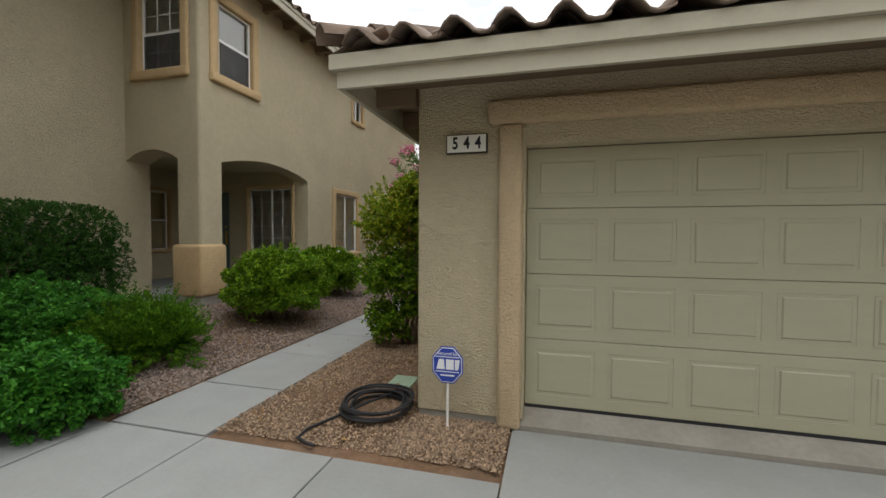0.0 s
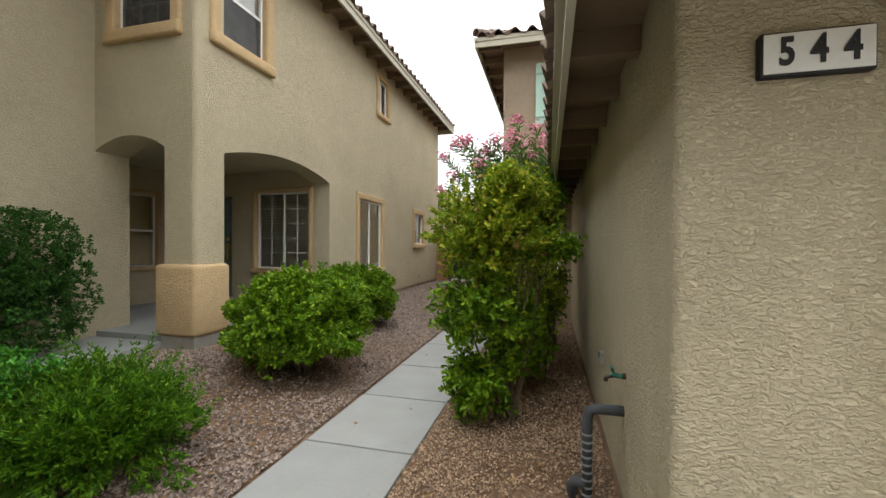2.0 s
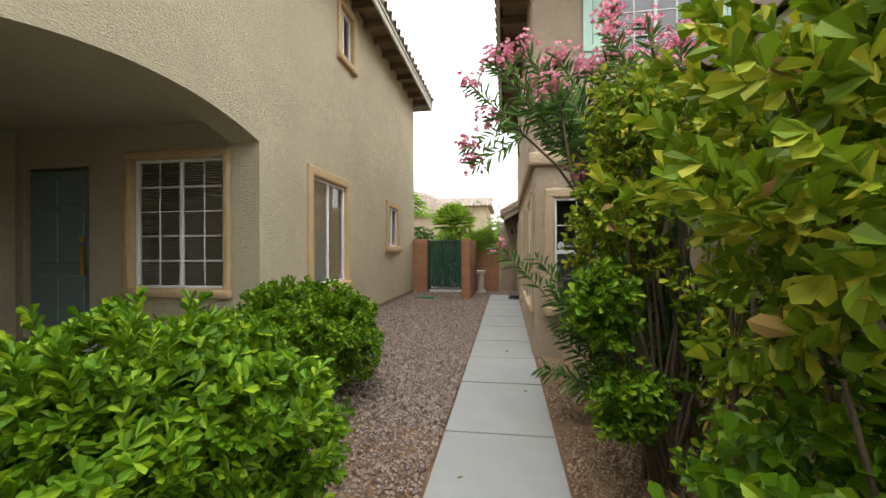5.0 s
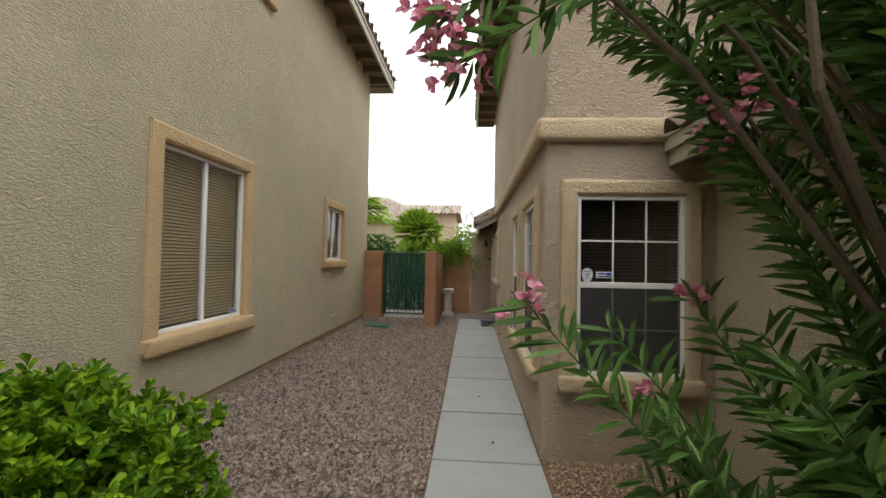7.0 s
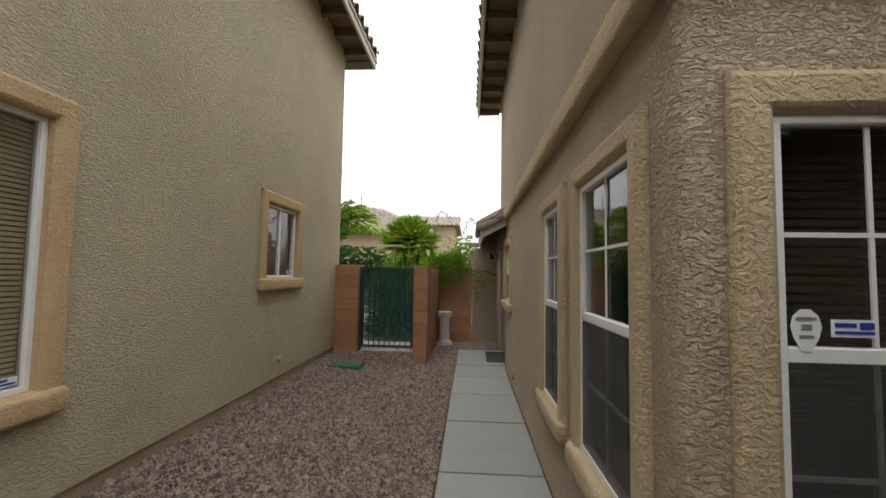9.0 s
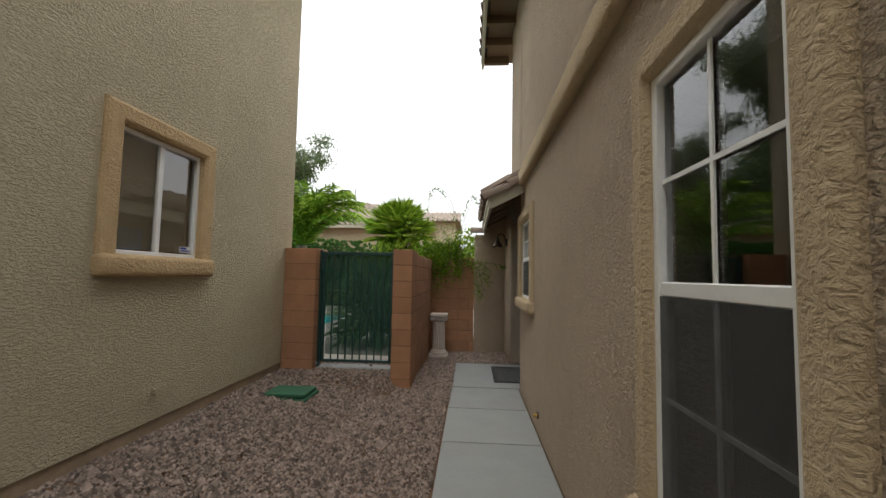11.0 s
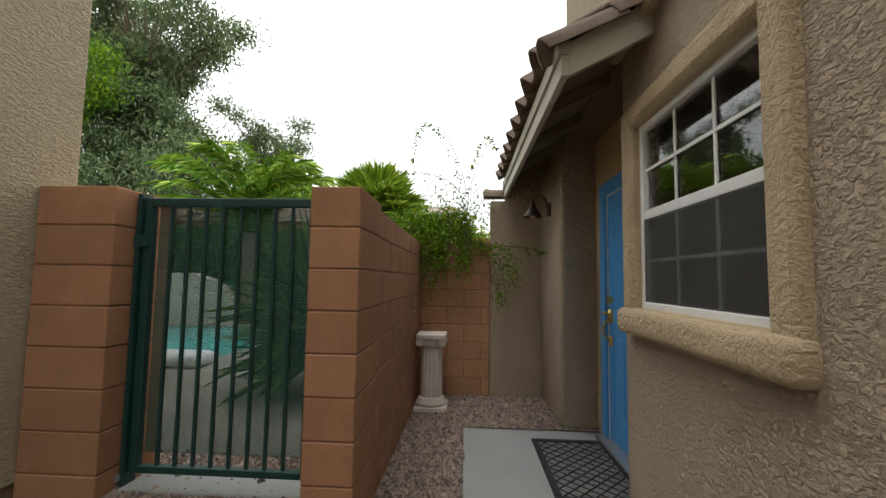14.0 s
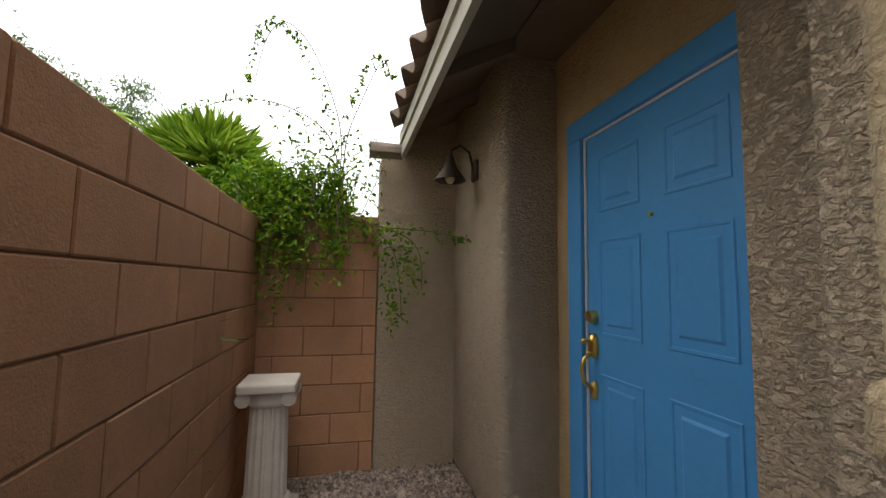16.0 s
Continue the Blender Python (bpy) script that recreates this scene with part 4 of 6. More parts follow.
part("wall", boxes((-1.49, 6.29, 17.9, 18.1, 0.0, 2.715)), STUCCO_RIGHT, house_right)

# blue entry door of the right house
DOOR_X = -1.735
blue = part("door", boxes((DOOR_X, DOOR_X + 0.045, 17.225, 18.13, 0.04, 2.095), bevel=0.003, seg=1), BLUE, house_right, "bright blue six-panel entry door")
for y0, y1 in ((17.32, 17.61), (17.745, 18.03)):
    for z0, z1 in ((0.24, 0.94), (1.115, 1.57), (1.7, 1.975)):
        bm = bmesh.new()
        rings = []
        for ins, dep in ((0, -0.0015), (0.004, -0.005), (0.014, -0.004), (0.024, 0.0085), (0.036, 0.0085), (0.06, -0.007)):
            rings.append([bm.verts.new((DOOR_X + dep, yy, zz)) for yy, zz in ((y0 + ins, z0 + ins), (y1 - ins, z0 + ins), (y1 - ins, z1 - ins), (y0 + ins, z1 - ins))])
        for p, q in zip(rings, rings[1:]):
            for k in range(4):
                bm.faces.new((p[k], p[(k + 1) % 4], q[(k + 1) % 4], q[k]))
        bm.faces.new(rings[-1])
        part("door_panel", bm, BLUE, blue)
for y0, y1, z0, z1 in ((17.201, 17.22, 0.03, 2.1), (18.135, 18.26, 0.03, 2.1), (17.201, 18.26, 2.1, 2.215)):
    part("door_frame", boxes((DOOR_X - 0.035, DOOR_X + 0.08, y0, y1, z0, z1), bevel=0.006), BLUE, house_right, "blue painted door frame")
part("weather_strip", boxes((DOOR_X - 0.012, DOOR_X - 0.002, 18.124, 18.1345, 0.04, 2.1), (DOOR_X - 0.012, DOOR_X - 0.002, 17.225, 18.123, 2.09, 2.0995)), VINYL, house_right)
part("threshold", boxes((-1.83, -1.6, 17.21, 18.25, 0.0, 0.035), bevel=0.006), METAL, house_right)
HY = 18.075
part("deadbolt", tube([(DOOR_X, HY, 1.2), (DOOR_X - 0.03, HY, 1.2), (DOOR_X - 0.037, HY, 1.2)], 0.033, 14, 0.8), BRASS, blue, "brass deadbolt")
part("rose", lathe([(0.005, -0.06), (0.022, -0.052), (0.03, -0.02), (0.03, 0.02), (0.022, 0.052), (0.005, 0.06)], (DOOR_X - 0.005, HY, 1.06), 14), BRASS, blue, "brass handleset plate", True)
part("rose", lathe([(0.004, -0.045), (0.018, -0.035), (0.024, 0.0), (0.018, 0.035), (0.004, 0.045)], (DOOR_X - 0.004, HY, 0.85), 14), BRASS, blue, "brass handleset plate", True)
part("door_handle", tube([(DOOR_X - 0.02, HY, 1.03), (DOOR_X - 0.06, HY, 1.0), (DOOR_X - 0.075, HY, 0.95), (DOOR_X - 0.06, HY, 0.89), (DOOR_X - 0.02, HY, 0.86)], 0.011, 8), BRASS, blue, "brass pull", True)
part("door_handle", tube([(DOOR_X - 0.02, HY, 1.085), (DOOR_X - 0.06, HY, 1.09), (DOOR_X - 0.07, HY, 1.075)], 0.012, 8), BRASS, blue, "brass thumb latch", True)
part("door_viewer", tube([(DOOR_X, 17.68, 1.638), (DOOR_X - 0.01, 17.68, 1.638)], 0.009, 10), BRASS, blue)

# plain slopes that close the roofs on the far sides
def far_slope(house, corners):
    bm = bmesh.new()
    lo = [bm.verts.new((x, y, z - 0.06)) for x, y, z in corners]
    hi = [bm.verts.new((x, y, z)) for x, y, z in corners]
    bm.faces.new(lo[::-1])
    bm.faces.new(hi)
    for k in range(4):
        bm.faces.new((lo[k], lo[(k + 1) % 4], hi[(k + 1) % 4], hi[k]))
    bmesh.ops.recalc_face_normals(bm, faces=bm.faces)
    part("roof_slope", bm, TILE, house)


far_slope(house_left, [(-13.98, -7.2, 5.93), (-9.78, -7.2, 7.32), (-9.78, 12.92, 7.32), (-13.98, 17.12, 5.93)])
far_slope(house_left, [(-9.775, -7.2, 7.32), (-8.885, -7.2, 7.32), (-8.885, 12.92, 7.32), (-9.775, 12.92, 7.32)])
far_slope(house_left, [(-6.6, -7.2, 6.12), (-6.6, 5.39, 6.12), (-8.88, 5.39, 7.32), (-8.88, -7.2, 7.32)])
far_slope(house_right, [(6.43, 9.99, 5.6), (6.43, 18.93, 5.6), (2.43, 14.9, 6.95), (2.43, 13.8, 6.95)])
far_slope(house_right, [(6.42, 18.93, 5.6), (-2.56, 18.93, 5.6), (1.43, 14.91, 6.95), (2.43, 14.91, 6.95)])
far_slope(house_right, [(1.44, 13.81, 6.95), (2.42, 13.81, 6.95), (2.42, 14.89, 6.95), (1.44, 14.89, 6.95)])
far_slope(house_right, [(6.78, 2.98, 2.66), (6.78, 10.515, 2.66), (3.385, 10.515, 3.78), (3.385, 6.38, 3.78)])
far_slope(house_right, [(2.285, 6.38, 3.78), (3.38, 6.38, 3.78), (3.38, 10.515, 3.78), (2.285, 10.515, 3.78)])

# ---- block walls and gate ----
def block(parent, x0, x1, y0, y1, z0, z1):
    return part("block", box(bmesh.new(), x0, x1, y0, y1, z0, z1, 0.005, 1), BLOCK, parent)


def block_wall(name, label, axis, d0, d1, u0, u1, top, courses, first, length=0.4064, cut=0.0):
    """Running-bond block wall, u along the wall; first is the first block's length in even courses."""
    root = thing(name, ((d0 + d1) / 2, u0, 0) if axis == "x" else (u0, (d0 + d1) / 2, 0), label, "block wall", kind="structure")
    lo = top - courses * 0.2032
    j = 0.006
    rest = (d0 + j, d1 - j, u0 + j, u1 - j) if axis == "x" else (u0 + j, u1 - j, d0 + j, d1 - j)
    part("mortar", box(bmesh.new(), *rest, lo - 0.2, top - j - cut), MORTAR, root)
    for c in range(courses):
        z = top - (c + 1) * 0.2032
        u = u0
        step = first if c % 2 == 0 else first - length / 2 if first > length / 2 else first + length / 2
        if first > u1 - u0 - 0.02:
            step = u1 - u0
        while u < u1 - 0.02:
            e = min(u1, u + step)
            if u1 - e < 0.05:
                e = u1
            w = random.uniform(-0.0015, 0.0015)
            s = (d0 + w, d1 + w, u + 0.003, e - 0.003) if axis == "x" else (u + 0.003, e - 0.003, d0 + w, d1 + w)
            block(root, *s, z + 0.003, z + 0.2032 - 0.003 - (cut if c == 0 else 0))
            u, step = e, length
    return root


block_wall("block_pillar", "tan painted concrete block gate pillar beside the house", "y", 16.45, 16.86, -5.155, -4.735, 1.8, 8, 0.42)
block_wall("block_pillar", "tan painted concrete block gate pillar at the wall's end", "y", 16.45, 16.927, -3.735, -3.48, 1.8, 9, 0.255)
block_wall("block_wall", "tan painted concrete block side wall", "x", -3.7, -3.497, 16.93, 19.36, 1.8, 9, 0.2031, cut=0.03)
block_wall("block_wall", "tan painted concrete block back wall", "y", 19.365, 19.57, -3.9, -2.685, 1.84, 10, 0.3)
block_wall("block_wall", "low tan block wall beyond the pool", "y", 29.8, 30.0, -16.0, 4.0, 2.0, 9, 0.4064)
gate = thing("metal_gate", (-4.24, 16.62, 0.3), "dark green metal picket gate backed with green shade cloth", "gate")
part("gate_frame", boxes((-4.7, -4.655, 16.6, 16.64, 0.33, 1.765), (-3.795, -3.75, 16.6, 16.64, 0.33, 1.765), (-4.655, -3.795, 16.6, 16.64, 1.72, 1.765), (-4.655, -3.795, 16.6, 16.64, 0.33, 0.365), bevel=0.003, seg=1), GATE_PAINT, gate)
for i in range(8):
    x = -4.655 + 0.86 * (i + 1) / 9
    part("picket", boxes((x - 0.008, x + 0.008, 16.612, 16.628, 0.366, 1.719)), GATE_PAINT, gate)
part("shade_cloth", boxes((-4.65, -3.77, 16.645, 16.647, 0.42, 1.75)), MESH, gate, "green woven shade cloth")
part("gate_post", boxes((-4.728, -4.705, 16.58, 16.66, 0.2, 1.785)), GATE_PAINT, gate)
part("latch", boxes((-4.735, -4.66, 16.575, 16.598, 1.5, 1.56), bevel=0.004), GATE_PAINT, gate)
part("latch", boxes((-4.75, -4.72, 16.56, 16.59, 0.3, 0.33)), METAL, gate, "galvanised ground bolt")
tagged(part("threshold", boxes((-4.72, -3.75, 16.56, 16.8, 0.1, 0.27), bevel=0.012), CONCRETE, None, "pale concrete threshold under the gate"), category="threshold", kind="structure")

# ---- pool yard beyond the gate ----
yard = thing("pool_deck", (-5, 21, 0.25), "grey concrete pool deck", "deck", kind="structure")
bm = bmesh.new()
box(bm, -16, -3.72, 16.9, 19.7, 0.1, 0.25); box(bm, -16, 3, 23.4, 29.7, 0.1, 0.25); box(bm, -6.3, 3, 19.7, 23.4, 0.1, 0.25)
part("slab", bm, APRON, yard)
pool = part("pool_water", boxes((-15.9, -6.25, 19.68, 23.42, 0.1, 0.21)), POOL, None, "turquoise swimming pool water")
tagged(pool, category="pool", kind="structure")
fountain = thing("pool_wall", (-9.4, 23.6, 0.25), "pale arched stone wall behind the pool", "garden wall")
def arch_half(z):
    return 1.2 * math.sqrt(max(0.0, 1 - (max(0.0, z - 0.55) / 0.86) ** 2))


for r in range(7):
    z0, z1 = 0.25 + r * 0.165, min(0.25 + (r + 1) * 0.165 - 0.008, 1.4)
    n = 4 - r % 2
    for i in range(n):
        bm = bmesh.new()
        u, w = -1 + 2 * i / n, -1 + 2 * (i + 1) / n
        lo, hi = arch_half(z0 - 0.0), arch_half(z1)
        q = [(-9.4 + u * lo + 0.006, z0), (-9.4 + w * lo - 0.006, z0), (-9.4 + w * hi - 0.006, z1), (-9.4 + u * hi + 0.006, z1)]
        front = [bm.verts.new((x, 23.45, z)) for x, z in q]
        rear = [bm.verts.new((x, 23.75, z)) for x, z in q]
        bm.faces.new(front)
        bm.faces.new(rear[::-1])
        for k in range(4):
            bm.faces.new((front[k], rear[k], rear[(k + 1) % 4], front[(k + 1) % 4]))
        bmesh.ops.recalc_face_normals(bm, faces=bm.faces)
        part("stone", bm, CAST, fountain)
tagged(part("pool_float", boxes((-6.9, -6.1, 19.2, 19.6, 0.25, 0.42), bevel=0.07, seg=3), SIGN_WHITE, None, "white rounded cushion on the pool edge", True), category="cushion")

# ---- house and trees in the distance ----
far_house = thing("house", (-13, 38, 0), "distant tan house with a pale tiled hip roof", "house")
part("wall", boxes((-26, -5.7, 36.4, 46, 0, 4.45)), STUCCO, far_house)
bm = bmesh.new()
e0, e1 = (-26.6, 35.8), (-5.2, 46.6)
lo = [bm.verts.new((x, y, 4.45)) for x, y in ((e0[0], e0[1]), (e1[0], e0[1]), (e1[0], e1[1]), (e0[0], e1[1]))]
hi = [bm.verts.new((x, 41.2, 6.75)) for x in (e0[0] + 5.4, e1[0] - 4.6)]
bm.faces.new((lo[0], lo[1], hi[1], hi[0])); bm.faces.new((lo[1], lo[2], hi[1])); bm.faces.new((lo[2], lo[3], hi[0], hi[1])); bm.faces.new((lo[3], lo[0], hi[0])); bm.faces.new(lo[::-1])
far_roof = part("roof", bm, TILE_PALE, far_house)
ms = []
for k in range(15):
    for i in range(70):
        x, t = e0[0] + i * 0.32 + k * 0.36, k * 0.36
        if x < e1[0] - k * 0.36 - 0.3:
            ms.append(Matrix.Translation((x, e0[1] + t, 4.47 + t * 0.426)) @ pose(0, 0, 0, 23.1))
joined("roof_tiles", ROOF_TILE, ms, TILE_PALE, far_roof).data.materials[0] = TILE_PALE
part("fascia", boxes((-26.6, -5.2, 35.75, 35.8, 4.3, 4.47)), FASCIA, far_house)
part("vent_pipe", tube([(-11.3, 40.5, 6.0), (-11.3, 40.5, 7.7)], 0.05, 8), METAL, far_house)


part("wing_wall", boxes((-9.5, -3.9, 38.6, 46, 0, 5.05)), STUCCO, far_house)
bm = bmesh.new()
q = [(-9.6, 38.1, 5.05), (-3.5, 38.1, 5.05), (-3.5, 46.2, 5.05), (-9.6, 46.2, 5.05), (-9.6, 41.6, 6.1), (-4.1, 41.6, 6.1)]
v = [bm.verts.new(p) for p in q]
for f in ((0, 1, 5, 4), (1, 2, 5), (2, 3, 4, 5), (3, 0, 4), (3, 2, 1, 0)):
    bm.faces.new([v[k] for k in f])
wing_roof = part("wing_roof", bm, TILE_PALE, far_house)
ms = [Matrix.Translation((-9.6 + i * 0.32, 38.1 + k * 0.36, 5.07 + k * 0.108)) @ pose(0, 0, 0, 16.7) for k in range(10) for i in range(19)]
joined("roof_tiles", ROOF_TILE, ms, TILE_PALE, wing_roof).data.materials[0] = TILE_PALE


# ---- planting ----
OBOVATE = (0.34, 0.62, 0.8, 1.0)


def shrub(name, at, centre, radii, shoots, per, leaf, mat, label, category="bush", lump=0.16, seed=1.0, low=-0.7, power=2.0, tilt=0.9, width=0.48, branches=8, group=""):
    root = thing(name, at, label, category, group)
    stems(root, at, centre, radii, branches, 0.016 if radii[2] < 0.8 else 0.024)
    p, o = lumpy(shoots, centre, radii, lump, 2.4, seed, 0.18, low, power)
    c, d = rosettes(p, o, per, tilt)
    leaves("foliage", c, d, leaf, leaf * width, mat, root, "dense green leaves", 0.08, belly=OBOVATE)
    p, o = lumpy(shoots // 2, centre, [r * 0.78 for r in radii], lump, 2.4, seed, 0.5, low, power)
    c, d = rosettes(p, o, per, tilt)
    leaves("inner_foliage", c, d, leaf * 1.2, leaf * width * 1.4, mat, root, "", 0.15, belly=OBOVATE)
    return root


def sprays(root, centre, radii, n, reach, leaf, width, mat, rise=0.5):
    """Young shoots that stand out of a bush's rounded outline."""
    P, D = [], []
    for i in range(n):
        d = Vector([random.gauss(0, 1) for _ in range(3)]).normalized()
        d.z = abs(d.z) * 1.1 - 0.15
        foot = Vector(centre) + Vector([d[k] * radii[k] * 0.85 for k in range(3)])
        way = (d + Vector((random.uniform(-0.3, 0.3), random.uniform(-0.3, 0.3), rise))).normalized()
        far = reach * random.uniform(0.5, 1.2)
        for j in range(9):
            for _ in range(4):
                q = way.orthogonal().normalized()
                q.rotate(Matrix.Rotation(random.uniform(0, 6.283), 3, way))
                P.append(foot + way * (far * j / 8))
                D.append(way * 0.9 + q * random.uniform(0.4, 1.0))
    leaves("new_growth", P, D, leaf, leaf * width, mat, root, "fresh green shoots", 0.08, belly=OBOVATE)


first_bush = shrub("bush", (-3.8, 6.0, 0.06), (-3.79, 6.02, 0.69), (0.7, 0.72, 0.55), 2000, 9, 0.05, LEAF_BUSH, "bright green rounded bush on gravel", seed=1.0, lump=0.3, group="rounded bushes in the gravel bed")
sprays(first_bush, (-3.79, 6.02, 0.69), (0.7, 0.72, 0.55), 110, 0.17, 0.046, 0.46, LEAF_BUSH)
second_bush = shrub("bush", (-4.4, 8.4, 0.14), (-4.42, 8.42, 0.66), (0.68, 0.68, 0.5), 1800, 9, 0.052, LEAF_BUSH, "bright green rounded bush near the house wall", seed=5.0, lump=0.3, group="rounded bushes in the gravel bed")
sprays(second_bush, (-4.42, 8.42, 0.66), (0.68, 0.68, 0.5), 110, 0.17, 0.046, 0.46, LEAF_BUSH)
shrub("hedge", (-6.3, 3.6, 0.3), (-6.28, 3.22, 1.13), (0.42, 2.15, 0.74), 6400, 8, 0.036, LEAF_DARK, "dark green clipped box hedge along the wall", "hedge", lump=0.05, seed=7.0, low=-1, power=8.0, branches=14)
low_shrub = shrub("shrub", (-3.85, 3.95, 0.05), (-4.0, 3.95, 0.36), (0.55, 0.52, 0.32), 2200, 12, 0.04, LEAF_LOW, "dark green spreading feathery low shrub", seed=9.0, lump=0.55, tilt=0.42, width=0.26)
sprays(low_shrub, (-4.0, 3.95, 0.34), (0.55, 0.52, 0.3), 170, 0.3, 0.036, 0.28, LEAF_LOW, 0.7)
shrub("shrub", (-4.75, 3.45, 0.1), (-4.78, 3.45, 0.5), (0.75, 0.66, 0.46), 1300, 9, 0.045, LEAF_SOFT, "soft green mounded shrub", seed=12.0, lump=0.25, width=0.5)
shrub("shrub", (-3.4, 2.75, 0.03), (-3.42, 2.72, 0.28), (0.5, 0.46, 0.33), 900, 9, 0.05, LEAF_SOFT, "soft green low shrub beside the walkway", seed=15.0, lump=0.25, width=0.5)

# tall bush against the garage, in several uneven lobes with bare stems between
tall = thing("bush", (-1.5, 5.65, 0.0), "tall loose bush with yellow-green and withered leaves", "bush")
LOBES = [((-1.68, 5.62, 1.62), (0.46, 0.44, 0.46)), ((-1.5, 5.75, 2.02), (0.33, 0.34, 0.28)), ((-1.74, 5.42, 0.36), (0.32, 0.3, 0.32)),
         ((-1.74, 5.52, 0.98), (0.42, 0.42, 0.42)), ((-1.13, 5.72, 1.52), (0.26, 0.22, 0.17)), ((-1.36, 5.75, 0.85), (0.18, 0.24, 0.28)), ((-1.45, 5.6, 0.55), (0.16, 0.2, 0.2)),
         ((-1.3, 6.75, 1.1), (0.36, 0.42, 0.7)), ((-1.3, 6.85, 1.95), (0.3, 0.34, 0.35)), ((-1.45, 6.5, 0.4), (0.36, 0.35, 0.3)),
         ((-1.8, 7.48, 1.7), (0.32, 0.3, 0.42)), ((-1.66, 7.45, 2.3), (0.3, 0.3, 0.34)), ((-1.2, 7.35, 0.95), (0.3, 0.3, 0.4)), ((-1.93, 7.25, 1.15), (0.2, 0.2, 0.26)), ((-1.8, 7.2, 0.62), (0.22, 0.2, 0.22)), ((-1.2, 7.55, 2.1), (0.28, 0.3, 0.4))]
for i, (c, r) in enumerate(LOBES):
    r = [q * (0.93 if i < 7 else 1.0) for q in r]
    p, o = lumpy((620, 400, 380, 520, 170, 150, 120)[i] if i < 7 else 340, c, r, 0.38, 2.6, 20 + i, 0.75, -0.9)
    cc, d = rosettes(p, o, 7, 0.9, 0.05)
    leaves("foliage", cc, d, 0.054, 0.031, LEAF_TALL if i in (0, 1, 7, 8, 10, 11) else LEAF_BUSH, tall, "yellow-green oval leaves", 0.12, belly=OBOVATE)
    k = random.sample(range(len(cc)), 45 if i < 2 or i == 10 else 8)
    leaves("withered_leaves", cc[k] + np.random.normal(0, 0.02, (len(k), 3)), d[k], 0.07, 0.04, LEAF_BROWN, tall, "brown withered leaves")
    for j in range(4):
        tip = Vector(c) + Vector((random.uniform(-0.7, 0.7) * r[0], random.uniform(-0.7, 0.7) * r[1], random.uniform(0, 0.8) * r[2]))
        foot = (-1.5, 5.65) if c[1] < 6.3 else (-1.38, 6.75) if c[1] < 7.2 else (-1.5, 7.5)
        b = Vector((foot[0] + random.uniform(-0.1, 0.1), foot[1] + random.uniform(-0.1, 0.1), 0))
        part("branch", tube([b, b.lerp(tip, 0.5) + Vector((random.uniform(-0.08, 0.08), random.uniform(-0.08, 0.08), 0.1)), tip], 0.014, 6, 0.3), BARK, tall)

sprays(tall, (-1.68, 5.62, 1.55), (0.42, 0.4, 0.5), 60, 0.24, 0.05, 0.5, LEAF_TALL)

# oleander
random.seed(11)
ole = thing("oleander", (-1.12, 8.15, 0.0), "tall oleander with narrow leaves and pink blossom", "flowering shrub")
ole_leaf_p, ole_leaf_d, blossom = [], [], []


def cane(points, leafy=0.35, flower=False, r=0.02, every=0.035, leafless=0.0):
    pts = [Vector(p) for p in points]
    dense = []
    for a, b in zip(pts, pts[1:]):
        dense += [a.lerp(b, k / 6) for k in range(6)]
    dense.append(pts[-1])
    part("cane", tube(dense, r, 6, 0.25), BARK if r > 0.012 else LEAF_OLEANDER, ole, "bare grey-brown cane" if r > 0.012 else "green shoot")
    total = sum((b - a).length for a, b in zip(dense, dense[1:]))
    run = 0.0
    for a, b in zip(dense, dense[1:]):
        seg = (b - a).length
        s = 0.0
        while s < seg:
            if total - run - s < leafy:
                d = (b - a).normalized()
                for _ in range(3):
                    q = d.orthogonal().normalized()
                    q.rotate(Matrix.Rotation(random.uniform(0, 6.283), 3, d))
                    ole_leaf_p.append(a.lerp(b, s / seg))
                    ole_leaf_d.append(d * 0.75 + q)
            s += every
        run += seg
    if flower:
        blossom.append(dense[-1])


base = Vector((-1.12, 8.15, 0.0))
for i in range(46):
    a = random.uniform(0, 6.283)
    k = random.random() ** 0.5
    tip = Vector((-1.85 + 0.95 * k * math.cos(a), 8.38 + 0.5 * k * math.sin(a), random.uniform(2.35, 3.5) - 0.3 * k))
    if tip.x < -2.0:
        tip.z = max(tip.z, 2.65)
    if i > 33:
        tip.x = random.uniform(-1.95, -0.95)
        tip.z = random.uniform(2.3, 3.3)
    if tip.x > -1.2:
        tip.z = max(tip.z, 2.95)
    b = base + Vector((random.uniform(-0.1, 0.1), random.uniform(-0.15, 0.15), 0))
    knee = b + Vector((random.uniform(-0.25, 0.02), random.uniform(-0.15, 0.1), random.uniform(1.0, 1.5)))
    mid = knee.lerp(tip, 0.55) + Vector((0.05, 0, 0.12))
    cane([b, knee, mid, tip], 0.7, tip.z > 2.75 or random.random() < 0.2, random.choice((0.011, 0.014, 0.02)))
